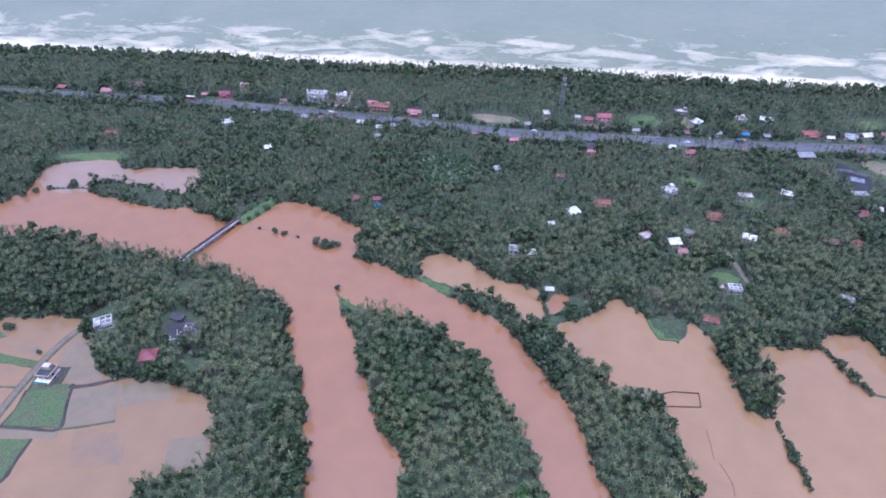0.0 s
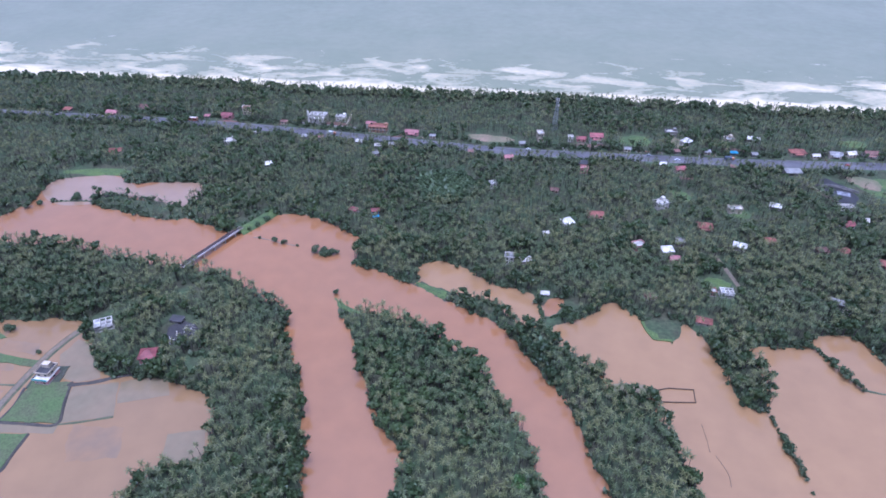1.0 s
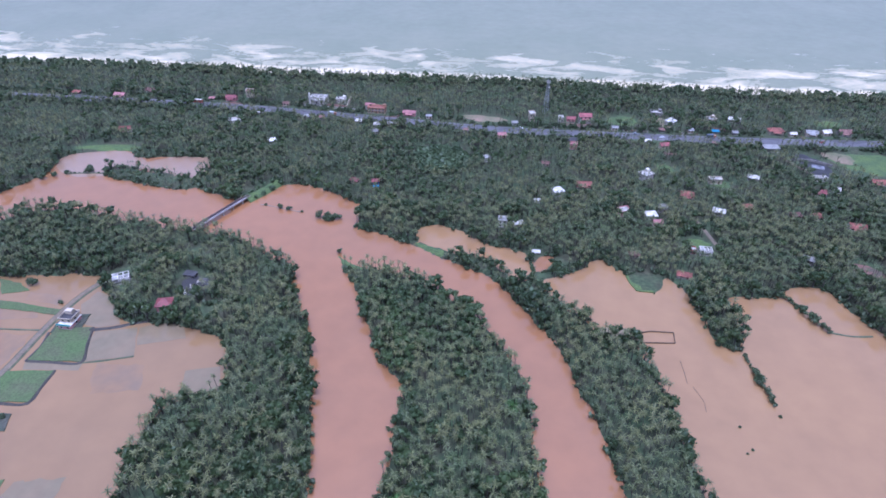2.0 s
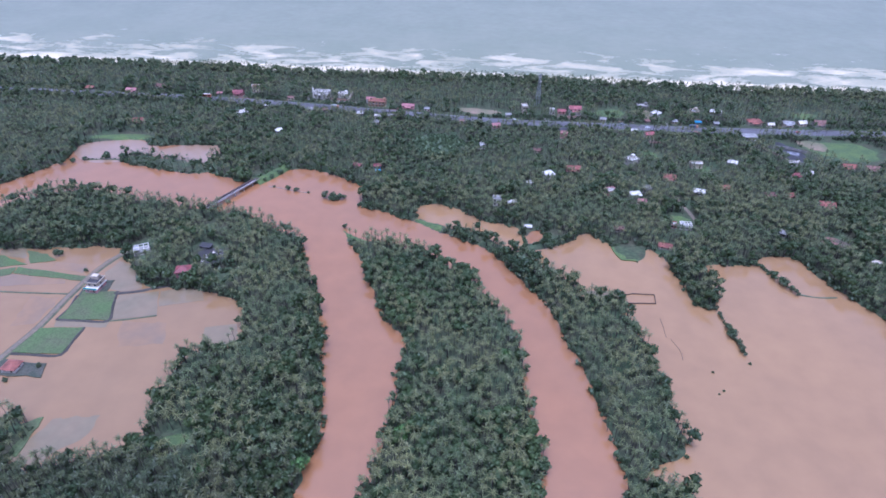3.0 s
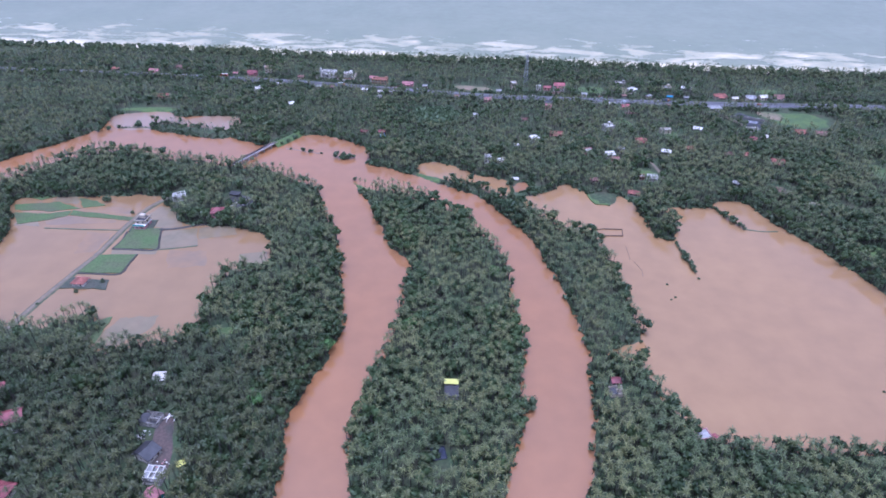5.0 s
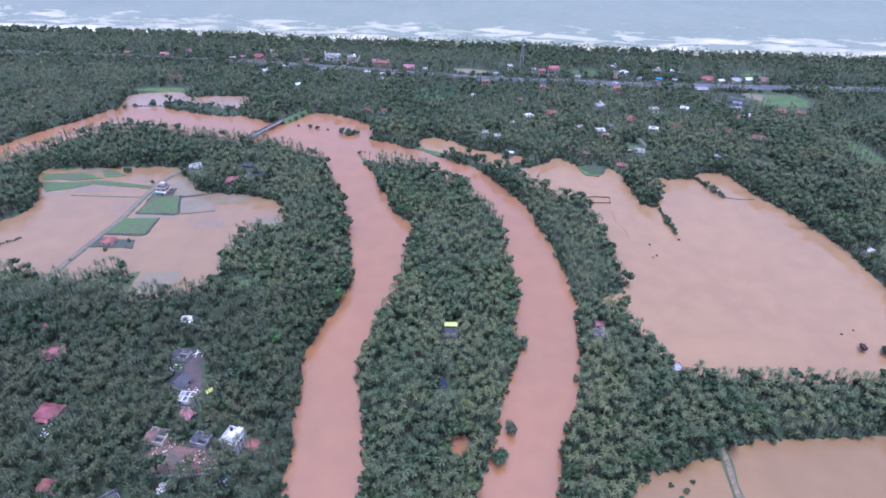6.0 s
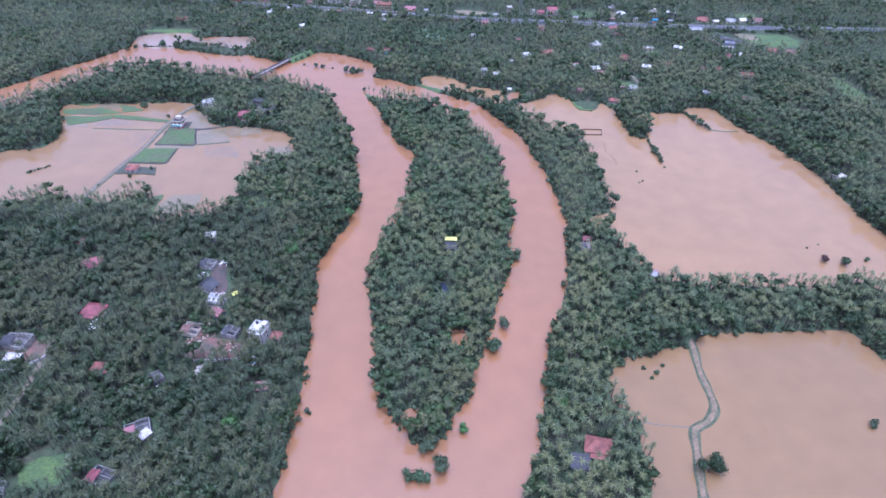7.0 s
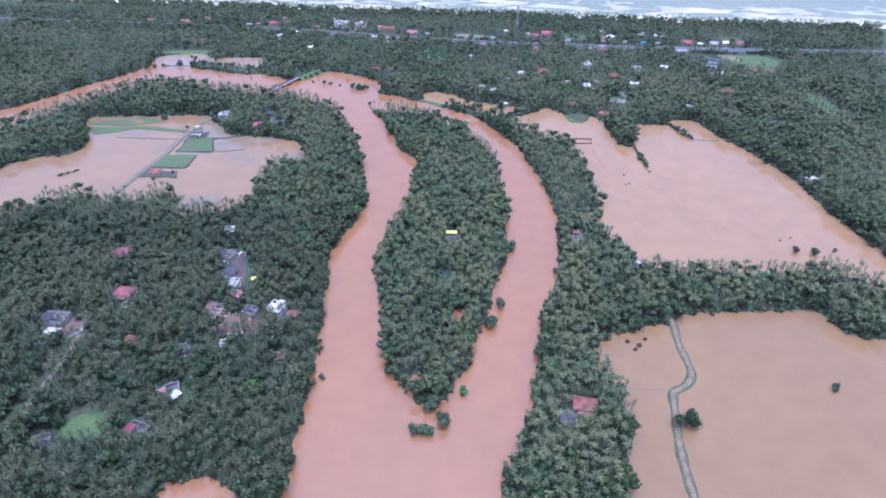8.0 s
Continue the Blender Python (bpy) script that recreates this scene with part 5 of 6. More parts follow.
# ---------------------------------------------------------------- bridge
def bridge(a, b, width=3.6):
    a, b = Vector((*a, 0)), Vector((*b, 0))
    d = b - a
    n = d.length
    ob = thing("bridge", Matrix.Translation(a) @ d.to_track_quat("X", "Z").to_matrix().to_4x4(), "narrow concrete bridge with pale kerbs over the brown river", "bridge")
    part("deck", box(-3, -width / 2, 2.6, n + 3, width / 2, 3.2, bevel=0.05), CONCRETE, ob)
    part("carriageway", box(-3, -width / 2 + 0.56, 3.204, n + 3, width / 2 - 0.56, 3.26), material("bridge_tar", (0.06, 0.04, 0.035), 0.75, 0.25), ob, "dark worn tar surface")
    worn = paint("stained_kerb", (0.17, 0.12, 0.1), 0.85, 0.55)
    limed = paint("limed_kerb", (0.55, 0.5, 0.47), 0.8, 0.6)
    for s, kerb in ((-1, limed), (1, worn)):
        for i in range(9):
            x0 = i * n / 9
            part("parapet", box(x0 + 0.06, s * (width / 2 - 0.3) - 0.22, 3.2, x0 + n / 9 - 0.06, s * (width / 2 - 0.3) + 0.22, 3.75, bevel=0.03), kerb, ob)
            part("post", box(x0 - 0.2, s * (width / 2 - 0.3) - 0.25, 3.2, x0 + 0.05, s * (width / 2 - 0.3) + 0.25, 3.95), kerb, ob)
    for i in range(5):
        x0 = (i + 0.5) * n / 5
        for s in (-1, 1):
            part("pier", tube((x0, s * 1.2, -2.5), (x0, s * 1.2, 2.3), 0.4, sides=10), CONCRETE, ob)
        part("pier_cap", box(x0 - 0.5, -1.75, 2.2, x0 + 0.5, 1.75, 2.6), CONCRETE, ob)
    return ob


bridge((-161, 274), (-139, 313))
cause = ribbon("causeway", curve_through([(-139, 313), (-130, 325), (-121, 340)], 3), 3.2, 3.0, GRASS, 3.4, 3.4)
tagged(cause, "grassy earth causeway that leads to the bridge", "causeway", kind="structure")


# ---------------------------------------------------------------- paddies, bunds, fish pen
def slab_field(name, corners, z, mat, label, wobble=0.5):
    """A field with slightly uneven edges and a low rim."""
    line = []
    for (ax, ay), (bx, by) in zip(corners, corners[1:] + corners[:1]):
        k = max(2, int(math.hypot(bx - ax, by - ay) / 2.5))
        line += [(ax + (bx - ax) * i / k, ay + (by - ay) * i / k) for i in range(k)]
    line = np.array(line)
    line = line + wobble * np.column_stack([value_noise(line[:, 0] / 4, line[:, 1] / 4, 41), value_noise(line[:, 0] / 4, line[:, 1] / 4, 42)])
    bm = bmesh.new()
    top = [bm.verts.new((x, y, z)) for x, y in line]
    low = [bm.verts.new((x, y, -0.5)) for x, y in line]
    f = bm.faces.new(top)
    if f.normal.z < 0 or sum((b[0] - a[0]) * (b[1] + a[1]) for a, b in zip(line, np.roll(line, -1, 0))) > 0:
        f.normal_flip()
    for i in range(len(top)):
        j = (i + 1) % len(top)
        bm.faces.new([top[i], low[i], low[j], top[j]])
    bmesh.ops.recalc_face_normals(bm, faces=bm.faces)
    ob = part(name, bm, mat)
    return tagged(ob, label, "field", "paddy fields", kind="structure")


slab_field("paddy_field", [(-206, 156), (-204, 180), (-185, 180), (-179, 155)], 0.45, PADDY, "green rice paddy standing above the flood")
slab_field("paddy_field", [(-216, 130), (-213, 148), (-189, 149), (-191, 129)], 0.45, PADDY, "green rice paddy with a dark wet edge")
slab_field("paddy_field", [(-254, 204), (-206, 194), (-204, 189), (-254, 198)], 0.3, PADDY, "narrow green strip of rice between flood waters")
slab_field("paddy_field", [(-293, 201), (-270, 200), (-255, 203), (-255, 197), (-265, 191), (-283, 186)], 0.27, PADDY, "green half-drowned rice paddy", 0.9)
slab_field("paddy_field", [(-299, 213), (-270, 216), (-250, 207), (-270, 203), (-294, 205)], 0.25, PADDY, "wide green half-drowned rice paddy", 0.9)
slab_field("paddy_field", [(-259, 222), (-244, 218), (-235, 211), (-249, 208)], 0.25, PADDY, "green half-drowned rice paddy", 0.7)
slab_field("paddy_field", [(-298, 224), (-285, 229), (-275, 225), (-283, 219)], 0.25, PADDY, "small green rice paddy", 0.6)
slab_field("drowned_paddy", [(-183, 65), (-181, 70), (-174, 88), (-154, 90), (-155, 79), (-170, 64)], 0.056, DROWNED, "grey-green drowned meadow beside the trees", 1.2)
slab_field("paddy_field", [(-187, 68), (-185, 86), (-178, 89), (-179, 68)], 0.3, PADDY, "strip of wet green grass at the field's end", 0.9)
slab_field("drowned_paddy", [(-200, 199), (-196, 210), (-183, 205), (-172, 183), (-182, 180), (-193, 183)], 0.05, DROWNED, "grey-green drowned paddy under shallow water")
slab_field("drowned_paddy", [(-183, 177), (-162, 180), (-155, 159), (-180, 155)], 0.05, DROWNED, "grey-green drowned paddy under shallow water")
slab_field("drowned_paddy", [(-161, 180), (-140, 186), (-134, 172), (-157, 167)], 0.054, DROWNED, "grey-green drowned paddy beside a bund")
slab_field("drowned_paddy", [(-165, 134), (-143, 137), (-147, 153), (-172, 154)], 0.04, FAINT, "faint drowned paddy under muddy water", 1.2)
slab_field("drowned_paddy", [(-126, 149), (-110, 152), (-106, 136), (-124, 133)], 0.05, DROWNED, "grey drowned paddy at the grove's edge")
slab_field("drowned_paddy", [(-205, 149.5), (-207, 155), (-178, 154), (-178, 149.5)], 0.048, DROWNED, "pale drowned strip between two paddies")
slab_field("drowned_paddy", [(-270, 195), (-268, 199), (-222, 194), (-218, 188), (-263, 185)], 0.044, FAINT, "pale drowned paddy under shallow water", 1.0)
slab_field("drowned_paddy", [(-287, 199), (-276, 199), (-266, 183), (-284, 184)], 0.045, DROWNED, "grey-green drowned paddy beside green rice", 1.2)
slab_field("drowned_paddy", [(-274, 226), (-262, 226), (-255, 213), (-275, 217)], 0.045, DROWNED, "pale drowned paddy between green strips", 1.2)
slab_field("drowned_paddy", [(-234, 210), (-214, 207), (-213, 198), (-234, 203)], 0.043, FAINT, "faint drowned paddy under muddy water", 1.2)
slab_field("drowned_paddy", [(-232, 176), (-214, 175), (-216, 152), (-228, 150)], 0.04, FAINT, "faint drowned paddy beside the lane", 1.5)
slab_field("meadow", [(107, 231), (107.5, 219), (110, 212), (120, 209.5), (124, 226)], 0.5, GRASS, "bright green grass tongue in the flood lake")
slab_field("bare_spit", [(80, 173), (81, 180), (96, 179.5), (99, 174)], 0.35, SAND, "sandy spit with low shrubs beside the fish pen", 1.0)
MOUND = material("wet_mound_earth", (0.075, 0.072, 0.05), 0.9, 0.3, 0.2, 1.2, bump=0.4, tint=(0.05, 0.06, 0.035))
slab_field("house_mound", [(-221, 115), (-217, 125), (-195, 122), (-193, 113)], 0.4, MOUND, "low earth mound round a farmhouse", 0.8)
slab_field("house_mound", [(-206, 176), (-204, 191), (-191, 191), (-191, 176)], 0.42, MOUND, "low earth mound round a striped house", 0.8)


def bund(line, w, label, mat=None, z=0.3):
    return tagged(ribbon("bund", curve_through(line, 3), w + 0.25 * np.sin(np.arange(len(curve_through(line, 3))) * 1.7), z, mat or VERGE, 0.5, 0.4), label, "bund", "field bunds", kind="structure")


RIM = material("wet_dark_bund", (0.06, 0.05, 0.035), 0.7, 0.3)
bund([(-206, 155.5), (-192, 154.5), (-179, 154.5), (-182, 167), (-185, 180)], 0.9, "dark wet bund round a green paddy", RIM, 0.5)
bund([(-216, 129.5), (-203, 128.5), (-191, 128.5), (-190, 139), (-189, 149)], 0.9, "dark wet bund round a green paddy", RIM, 0.5)
bund([(-206, 176), (-205, 165), (-207, 155)], 0.7, "dark wet bund beside the lane", RIM, 0.5)
bund([(-186, 178), (-174, 180), (-163, 184), (-143, 190)], 1.4, "narrow dark bund with a low wall between drowned paddies", RIM, 0.55)
bund([(-262, 181), (-234, 179), (-212, 178)], 0.8, "thin wet bund across a flooded field")
bund([(-155, 159), (-168, 156), (-181, 154)], 0.8, "thin wet bund along a drowned paddy")
bund([(77, -87), (88, -89), (98, -90)], 0.5, "thin earth bund across the flood water", DIRT, 0.12)
bund([(203, 177), (213, 174), (224, 174)], 0.9, "thin dark bund running out into the flood")
bund([(-285, 353), (-268, 354), (-251, 353)], 1.3, "low dark dike with small bushes")
bund([(53, 248), (53, 236), (54, 222)], 1.2, "earth dike between a lagoon and a pool")
bund([(-128, 308), (-120, 306), (-104, 300), (-96, 298)], 0.7, "sunken dike with a few bushes in the river", DIRT, 0.1)


def fish_pen(corners):
    ob = thing("fish_pen", pose(0, 0, 0), "rectangular bamboo fish pen standing in the flood lake", "fish pen")
    bamboo = material("wet_bamboo", (0.13, 0.09, 0.06), 0.8)
    for a, b in zip(corners[:-1], corners[1:]):
        d = Vector((b[0] - a[0], b[1] - a[1], 0))
        k = max(1, int(d.length / 2.2))
        for i in range(k + 1):
            p = Vector((*a, 0)) + d * i / k
            part("stake", tube((p.x, p.y, -1.5), (p.x + 0.05, p.y, 1.0 + 0.2 * math.sin(i * 2.3)), 0.09, 0.06, sides=5), bamboo, ob)
        for z in (0.25, 0.7):
            part("rail", tube((a[0], a[1], z), (b[0], b[1], z), 0.09, sides=5), bamboo, ob)
        bm = box(0, -0.12, -0.5, d.length, 0.12, 0.55)
        bm.transform(Matrix.Translation((*a, 0)) @ d.to_track_quat("X", "Z").to_matrix().to_4x4())
        part("woven_screen", bm, bamboo, ob)
    return ob


fish_pen([(97, 175), (108, 177.5), (120, 176.5), (118.5, 168.5), (97, 169)])
for pts in (((117, 156), (116.5, 148), (115.5, 141)), ((117.5, 139), (119.5, 130), (118.5, 124))):
    ob = thing("sunken_fence", pose(0, 0, 0), "line of dark stakes sunk in the flood lake", "fence", "sunken fences")
    ln = curve_through(pts, 1.5)
    for i, (x, y) in enumerate(ln):
        part("stake", tube((x, y, -1), (x + 0.1, y, 0.25 + 0.1 * math.sin(i * 3)), 0.08, sides=5), WOOD, ob)
    for (ax, ay), (bx, by) in zip(ln[:-1], ln[1:]):
        part("rail", tube((ax, ay, 0.05), (bx, by, 0.05), 0.1, sides=4), WOOD, ob)


# ---------------------------------------------------------------- single trees and bushes
def plant(name, label, category, x, y, radius, height, leaves=260, leaf=0.7, seed=1, mat=None, group=""):
    crown, trunk = broad_parts(np.random.default_rng(seed), leaves, height, radius, leaf)
    z = max(ground_at(x, y), -0.4)
    ob = thing(name, pose(x, y, z), label, category, group)
    for piece, (v, q), m in (("crown", crown, mat or LEAF), ("trunk", trunk, TRUNK)):
        p = new(piece, np_mesh(piece, v, q, [m]))
        p.parent = ob
    return ob


def bush(x, y, r, label, seed, mat=None, h=None):
    return plant("bush", label, "bush", x, y, r, h or r * 1.35, int(120 + 60 * r), 0.55 + 0.05 * r, seed, mat or BUSH, "bushes in the flood")


bush(-7.5, -107.5, 4.0, "round green bush off the island's tail", 203)
bush(-11.5, -98.5, 4.4, "dark leafy bush at the island's tail", 204)
bush(2.5, -90.5, 2.3, "round bright green bush beside the island", 205, LIME)
bush(24, -31, 3.3, "round green bush leaning over the river", 206)
bush(19, -46, 4.0, "dark green bush on the island's bank", 207)
bush(36, 22, 3.6, "green bush leaning over the river", 208)
bush(-62, -80, 1.6, "small drowned bush in the river", 209)
plant("tree", "single round dark green tree beside the dirt path", "tree", 96.5, -110.5, 5.6, 7.4, 760, 0.62, 210)
bush(173, -91, 2.0, "small round bush in the flood water", 211)
bush(209, 18, 2.4, "dark red-brown bush in the flood lake", 212, material("rust_leaf", (0.1, 0.05, 0.035), 0.7, by_island=0.3))
bush(219, 15, 3.0, "green bush standing in the flood lake", 213)
bush(233, 18, 1.5, "small bush in the flood lake", 214)
for i, (x, y, r) in enumerate(((-113, 303, 2.2), (-106, 301, 2.0), (-97, 298, 1.0), (-124, 307, 1.2), (-58, 279, 2.0), (-65, 249, 1.8))):
    bush(x, y, r, "dark green bush standing in the river", 220 + i)
for i, (x, y, r) in enumerate(((-299, 345, 3.2), (-292, 349, 2.2), (-285, 353, 2.0), (-268, 355, 3.6), (-254, 354, 2.6))):
    bush(x, y, r, "dark bush on a drowned dike", 240 + i)


def hedge(line, r0, r1, label, seed, mat=None, step=1.5, rise=1.25):
    """A ragged row of shrubs grown together, wider and narrower along a line."""
    g = np.random.default_rng(seed)
    p = curve_through(line, step)
    o = p[len(p) // 2]
    crown, stems, nc, ns = [[], []], [[], []], 0, 0
    for x, y in p:
        r = g.uniform(r0, r1)
        (v, q), (tv, tq) = broad_parts(g, int(22 + 16 * r), r * rise * g.uniform(0.8, 1.2), r, 0.62 + 0.06 * r, 3, 4, 1)
        off = (x - o[0] + g.uniform(-0.5, 0.5), y - o[1] + g.uniform(-0.5, 0.5), -0.3)
        crown[0].append(v + off), crown[1].append(q + nc)
        stems[0].append(tv * (0.4, 0.4, 1) + off), stems[1].append(tq + ns)
        nc, ns = nc + len(v), ns + len(tv)
    ob = thing("hedge", pose(o[0], o[1], 0), label, "hedge", "hedges in the flood")
    for piece, (v, q), m in (("crown", crown, mat or BUSH), ("stems", stems, TRUNK)):
        c = new(piece, np_mesh(piece, np.concatenate(v), np.concatenate(q), [m]))
        c.parent = ob
    return ob


hedge([(150.5, 160), (150, 155), (150.5, 151)], 0.9, 1.8, "short dark hedge standing in the flood lake", 250)
hedge([(150.5, 148), (150, 142), (151, 134), (151, 127)], 1.5, 2.7, "ragged dark hedge standing in the flood lake", 251)
hedge([(189, 209), (193, 203), (195.5, 197)], 1.0, 2.0, "low green hedge on a drowned dike", 260)
hedge([(196, 195), (198, 188), (200, 182), (203, 177)], 1.7, 3.1, "thick dark hedge on a drowned dike", 261)
hedge([(-84, 290), (-79, 288.5), (-74, 288), (-70, 289)], 2.2, 3.8, "long dark bush standing in the river", 262)
hedge([(59, 229), (66, 231), (74, 234), (82, 238)], 1.2, 2.2, "low green hedge between a pool and the lake", 263)
hedge([(53, 246), (53, 238), (53, 230), (54, 223)], 0.7, 1.5, "thin hedge along the dike of a lagoon", 264)
hedge([(49, 222), (54, 218), (57, 212)], 1.8, 3.0, "bright green bushes at the corner of a dike", 265, SCRUB_LEAF)
hedge([(81, 178.5), (88, 179), (96, 178)], 0.5, 1.1, "low brown shrubs on a sandy spit", 266, step=3.0)
hedge([(-277, 116), (-272, 120), (-267, 125)], 0.7, 1.3, "low drowned hedge in a flooded field", 267)
hedge([(-20, -110.5), (-16, -112.5), (-12, -112)], 2.5, 3.5, "low wide green bush off the island's tail", 269, SCRUB_LEAF, rise=1.25)
hedge([(-131, 207), (-124, 205), (-117, 201)], 2.0, 3.2, "bright green scrub beside a dark yard", 270, SCRUB_LEAF)
hedge([(-127, 200), (-120, 196)], 1.8, 3.0, "bright green scrub under the palms", 271, SCRUB_LEAF)
hedge([(-282, 353.5), (-268, 354.5), (-252, 353.5)], 0.5, 1.2, "low scrub along a drowned dike", 268, step=3.0)
for i, (x, y, r) in enumerate(((86, -58, 1.0), (91, -61, 1.3), (95, -57, 1.0), (88, -64, 0.8), (-212, 200, 1.4), (-236, 216, 3.0), (-208, 111, 1.2), (-197, 120, 1.6))):
    bush(x, y, r, "small bush standing in shallow flood water", 270 + i)
for i, (x, y, r, h) in enumerate(((-78, 146, 5.0, 9), (33, 122, 4.5, 8), (24, 10, 4.5, 8), (-63, 60, 4.5, 7.5))):
    plant("tree", "leafy bright green tree on the river bank", "tree", x - 3 * np.sign(x), y, r, h, 420, 0.75, 290 + i, LIME if i % 2 else LEAF)


for i, (x, y, r, h) in enumerate(((-98, 57, 3.2, 7), (34, 72, 4.2, 7.5), (-22, 83, 4.5, 8), (-19, 74, 3.8, 7), (118, 303, 4.0, 8), (-76, 118, 4.5, 8), (-86, 24, 4.2, 8), (14, 108, 3.6, 7),
                                  (60, -55, 3.6, 7), (-92, -88, 3.8, 8), (-108, -98, 4.0, 8), (-100, -120, 4.0, 8), (44, -80, 3.6, 7), (-118, 128, 3.6, 6), (190, -22, 4.2, 8), (-46, 296, 4.0, 8))):
    plant("tree", "round bright green leafy tree among palms", "tree", x, y, r, h, 380, 0.75, 310 + i, LIME if i % 3 == 0 else LEAF, "leafy trees among the palms")
for i, (x, y, r) in enumerate(((130, 115, 0.7), (131, 103, 0.6), (128, 101, 0.5), (151, 121, 0.8), (205, 30, 0.6), (213, 33, 0.5), (-224, 100, 1.0))):
    bush(x, y, r, "scrap of drowned scrub in the flood", 340 + i)


# ---------------------------------------------------------------- things in yards and on the road
def vehicle(kind, x, y, turn, colour, label):
    z = 1.9
    ob = thing(kind, pose(x, y, z, 0, 0, turn), label, kind, "traffic on the highway")
    L, Wd, H = {"car": (4.0, 1.7, 1.45), "bus": (10.5, 2.5, 3.1), "lorry": (7.5, 2.4, 2.9)}[kind]
    m = paint(kind + "_paint", colour, 0.3, 0.85)
    if kind == "car":
        part("body", box(-L / 2, -Wd / 2, 0.35, L / 2, Wd / 2, 0.9, bevel=0.12), m, ob)
        part("cabin", box(-L * 0.3, -Wd / 2 + 0.1, 0.9, L * 0.22, Wd / 2 - 0.1, H, bevel=0.15), GLASS, ob)
        part("roof", box(-L * 0.26, -Wd / 2 + 0.16, H, L * 0.17, Wd / 2 - 0.16, H + 0.05), m, ob)
    elif kind == "bus":
        part("body", box(-L / 2, -Wd / 2, 0.45, L / 2, Wd / 2, H, bevel=0.15), m, ob)
        for s in (-1, 1):
            part("window_band", box(-L / 2 + 0.5, s * Wd / 2 - 0.03, 1.5, L / 2 - 0.5, s * Wd / 2 + 0.03, 2.5), GLASS, ob)
        part("roof_panel", box(-L / 2 + 0.4, -Wd / 2 + 0.2, H, L / 2 - 0.4, Wd / 2 - 0.2, H + 0.1), WALLS["white"], ob)
    else:
        part("load_bed", box(-L / 2, -Wd / 2, 0.7, L * 0.22, Wd / 2, H, bevel=0.08), m, ob)
        part("cab", box(L * 0.25, -Wd / 2 + 0.05, 0.5, L / 2, Wd / 2 - 0.05, 2.4, bevel=0.15), WALLS["orange"], ob)
    for sx in (-1, 1):
        for sy in (-1, 1):
            w = part("wheel", tube((sx * L * 0.31, sy * Wd / 2 - 0.12, 0.36), (sx * L * 0.31, sy * Wd / 2 + 0.12, 0.36), 0.36, sides=12), RUBBER, ob)
            part("hub", tube((sx * L * 0.31, sy * (Wd / 2 + 0.1) - 0.04, 0.36), (sx * L * 0.31, sy * (Wd / 2 + 0.1) + 0.04, 0.36), 0.18, sides=8), METAL, w)
    return ob


def on_road(x, off):
    return x, float(np.interp(x, HWY_LINE[:, 0], HWY_LINE[:, 1])) + off


vehicle("bus", *on_road(-231, 2.5), -9, (0.45, 0.12, 0.08), "dark red bus with pale roof on the highway")
vehicle("car", *on_road(141, -2.5), -5, (0.05, 0.05, 0.06), "dark car on the wet highway")
vehicle("car", *on_road(165, 2.5), -5, (0.3, 0.32, 0.35), "grey car on the wet highway")
vehicle("car", *on_road(186, -3.0), -5, (0.75, 0.75, 0.75), "white car on the wet highway")
vehicle("lorry", *on_road(228, 2.0), -3, (0.1, 0.12, 0.16), "dark lorry with an orange cab on the highway")
vehicle("car", *on_road(318, -2.5), -3, (0.5, 0.08, 0.07), "red car on the wet highway")
vehicle("car", *on_road(68, 3.0), -9, (0.7, 0.7, 0.68), "white car on the wet highway")
vehicle("lorry", *on_road(-100, -2.0), -12, (0.5, 0.5, 0.48), "pale lorry with an orange cab on the highway")


def tarp(x, y, w, d, turn, mat, label, z=0.4):
    n = 9
    u, v = np.meshgrid(np.linspace(-w / 2, w / 2, n), np.linspace(-d / 2, d / 2, n))
    h = z + 0.25 * value_noise(u + x, v + y, 51) + 0.12 * value_noise(u * 2.3, v * 2.3, 52)
    i = np.arange(n * n).reshape(n, n)
    q = np.stack([i[:-1, :-1], i[:-1, 1:], i[1:, 1:], i[1:, :-1]], -1).reshape(-1, 4)
    ob = new("tarpaulin", np_mesh("tarpaulin", np.stack([u, v, h], -1).reshape(-1, 3), q, [mat], smooth=True))
    ob.matrix_world = pose(x, y, ground_at(x, y), 0, 0, turn)
    md = ob.modifiers.new("thickness", "SOLIDIFY")
    md.thickness, md.offset = 0.4, -1
    return tagged(ob, label, "tarpaulin")


tarp(-5, -3, 6, 6.5, 10, material("dark_blue_sheet", (0.03, 0.035, 0.06), 0.5), "dark blue plastic sheet in the island's grove", 0.5)
tarp(-110, -7, 3.4, 3.0, 30, ROOFS["yellow"], "bright yellow plastic sheet in a village yard", 1.2)
tarp(-49, 332, 4.5, 3, 10, ROOFS["blue"], "blue plastic sheet beside a red roofed house", 1.0)
tarp(293, 366, 9, 6, -25, material("puddle_floor", (0.3, 0.3, 0.32), 0.15, 0.1), "pale wet concrete floor in a dark yard", 0.3)


def heap(x, y, r, mat, label, seed, n=40):
    """A pile of rubble, building blocks and scrap."""
    g = np.random.default_rng(seed)
    ob = thing("rubble_heap", pose(x, y, ground_at(x, y)), label, "rubble heap", "heaps in the village")
    for k in range(n):
        s = g.uniform(0.25, 0.9)
        rr = r * math.sqrt(g.uniform())
        a = g.uniform(0, 6.28)
        bm = box(-s / 2, -s * 0.35, -s * 0.3, s / 2, s * 0.35, s * 0.3, bevel=0.05)
        bm.transform(pose(rr * math.cos(a), rr * math.sin(a), 0.15 + (1 - rr / r) * 0.9, g.uniform(-25, 25), g.uniform(-25, 25), g.uniform(0, 360)))
        part("block", bm, mat[k % len(mat)], ob)
    return ob


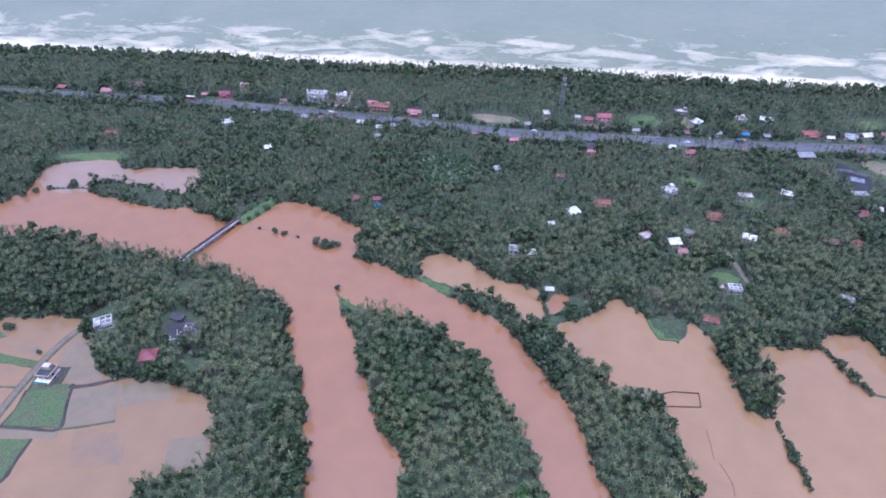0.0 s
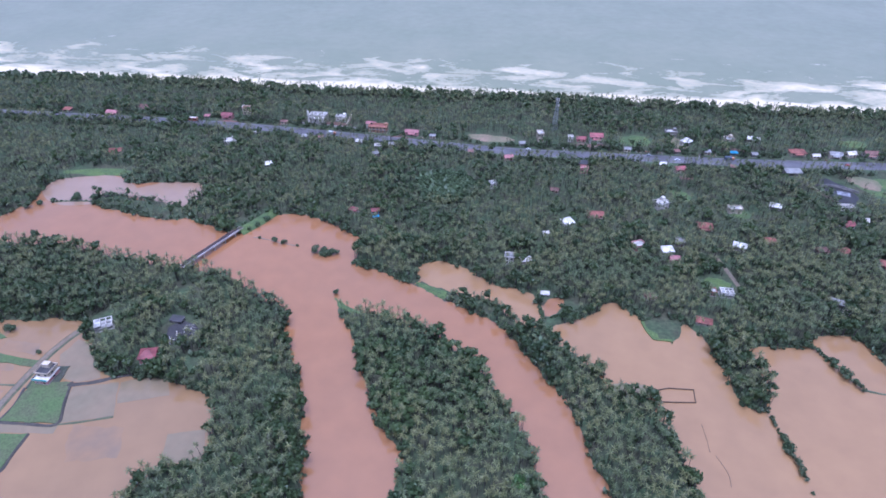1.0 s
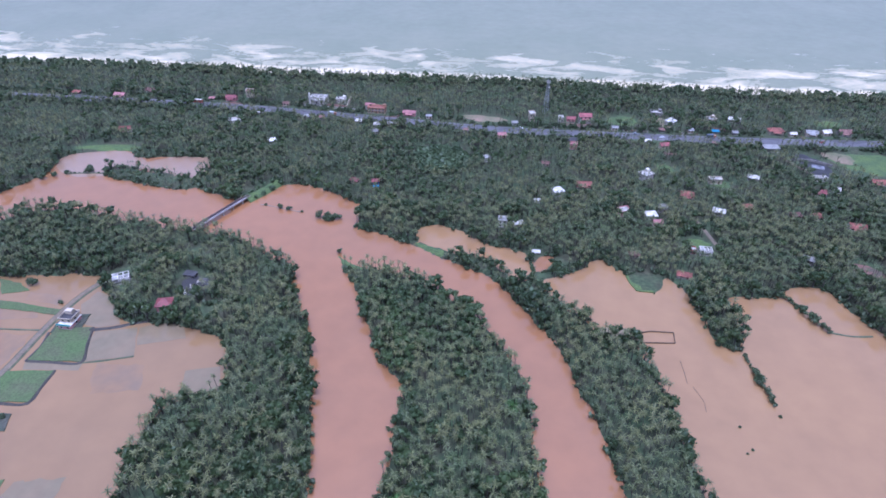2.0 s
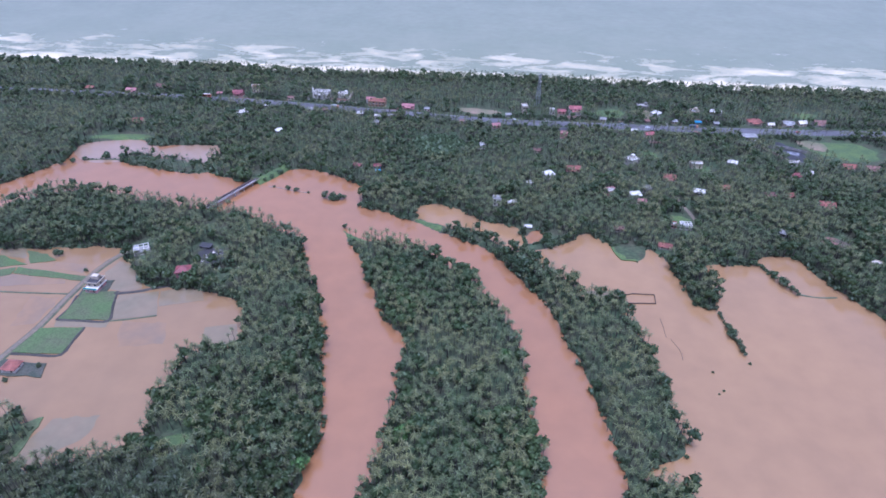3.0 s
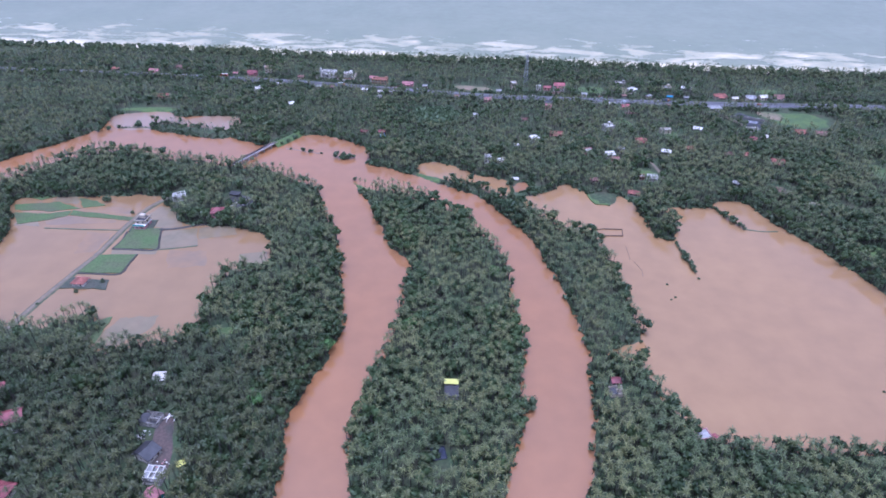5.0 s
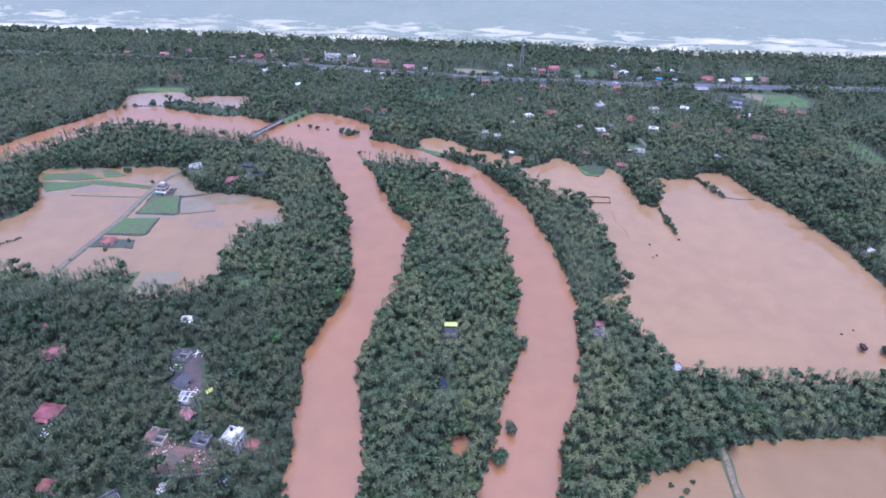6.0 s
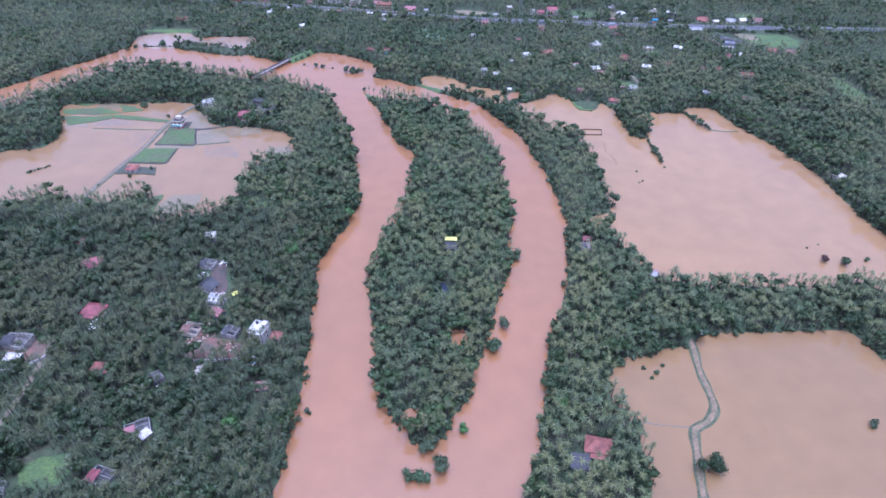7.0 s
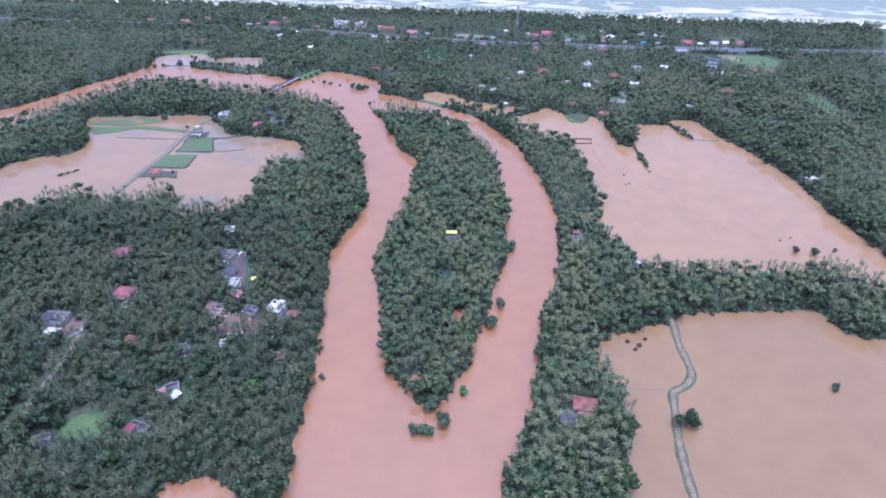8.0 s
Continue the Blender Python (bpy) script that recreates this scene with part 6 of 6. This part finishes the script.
heap(-113, -57, 3.2, [WALLS["cream"], WALLS["white"]], "heap of pale rubble in the village", 1, 100)
heap(-104, -45, 7.5, [WALLS["rust"], WALLS["rust"], WALLS["cream"], YARD, ROOFS["brown"]], "scattered bricks and scrap in a red earth yard", 2, 130)
heap(-121, -40, 4.5, [WALLS["rust"], WALLS["cream"]], "heap of broken tiles beside a house", 3)
heap(-171, -28, 4.2, [WALLS["white"], WALLS["cream"]], "heap of white rubble beside a house", 4, 46)
heap(224, 234, 5.0, [WALLS["grey"], WALLS["cream"]], "scattered pale timber and blocks in the grove", 5, 36)
heap(265, 195, 4.0, [WALLS["cream"], WALLS["rust"]], "heap of pale rubble beside a ruined house", 6, 30)
heap(-118, -8, 3.5, [WALLS["white"], WALLS["pink"]], "scrap and pale blocks in a village yard", 7, 30)
heap(-117, -33, 5.5, [WALLS["rust"], ROOFS["rust"], WALLS["cream"], YARD], "broken roof tiles strewn over red earth", 8, 100)
heap(-131, 8, 3.0, [WALLS["white"], WALLS["grey"], WALLS["white"]], "pale scrap strewn round a village house", 9, 24)
heap(-132, -45, 2.6, [WALLS["white"], WALLS["grey"]], "pale scrap under the palms", 10, 18)
heap(-92, -56, 3.5, [WALLS["grey"], WALLS["blue"], WALLS["white"]], "grey and blue scrap behind a yard wall", 11, 26)
heap(-130, -66, 2.4, [ROOFS["scarlet"], WALLS["white"], ROOFS["dark"]], "red sheets and scrap beside a house", 12, 16)


def planks(x, y, turn, n, mat, label, seed):
    """Long beams and boards lying across one another."""
    g = np.random.default_rng(seed)
    ob = thing("timber_pile", pose(x, y, ground_at(x, y), 0, 0, turn), label, "timber", "timber in the village")
    for k in range(n):
        length = g.uniform(2.5, 5.5)
        bm = box(-length / 2, -0.14, 0, length / 2, 0.14, 0.12)
        bm.transform(pose(g.uniform(-1.6, 1.6), g.uniform(-2.2, 2.2), 0.05 + 0.12 * k, 0, 0, g.uniform(-60, 60)))
        part("board", bm, mat, ob)
    return ob


planks(-122, 18, 70, 7, WALLS["white"], "white boards piled in a village yard", 21)
planks(-115, 9, 55, 5, WALLS["grey"], "long pale boards leaning in a yard", 22)
planks(-207, -20, 20, 7, WALLS["cream"], "pale timber beams stacked beside a house", 23)
planks(-96, -50, -8, 6, WALLS["white"], "pale boards along the yard wall", 24)
planks(-186, 12, 30, 6, WALLS["grey"], "grey timber stacked in the grove", 25)
heap(-141, 214, 5.5, [WALLS["white"], WALLS["grey"], WALLS["cream"]], "pale blocks and scrap strewn over a dark yard", 13, 26)
planks(-147, 209, -15, 5, WALLS["white"], "white boards in a dark yard", 26)
planks(-139, 219, 10, 5, WALLS["grey"], "grey boards in a dark yard", 27)
planks(-185, 221, 25, 6, WALLS["grey"], "grey beams stacked at a building shell", 28)
for i, (x, y, r) in enumerate(((-137.5, 320, 2.2), (-133.5, 326, 2.6), (-130, 331, 2.4), (-126.5, 336, 2.8), (-124, 341, 2.6), (-133, 316, 1.8), (-129, 321, 2.2), (-124, 328, 2.5), (-119, 336, 2.6), (-140, 316, 1.6))):
    plant("bush", "green bush on the slope of the causeway", "bush", x, y, r, r * 1.2, int(100 + 50 * r), 0.6, 360 + i, SCRUB_LEAF, "bushes on the causeway")
for k, (x, off, name) in enumerate(((158, 9.5, "cream"), (166, 10.5, "rust"), (176, 9, "grey"), (208, 10, "white"), (219, 11, "cream"), (-20, 10, "cream"), (-40, 9.5, "rust"), (-85, -9.5, "grey"),
                                    (-93, 10, "white"), (-150, 9.5, "rust"), (130, -9.5, "grey"), (98, 9.5, "white"), (244, 9.5, "cream"), (310, 10, "rust"))):
    heap(*on_road(x, off), 3.0, [WALLS[name], WALLS["grey"], ROOFS["brown"]], "stalls' scrap and goods heaped beside the highway", 40 + k, 16)
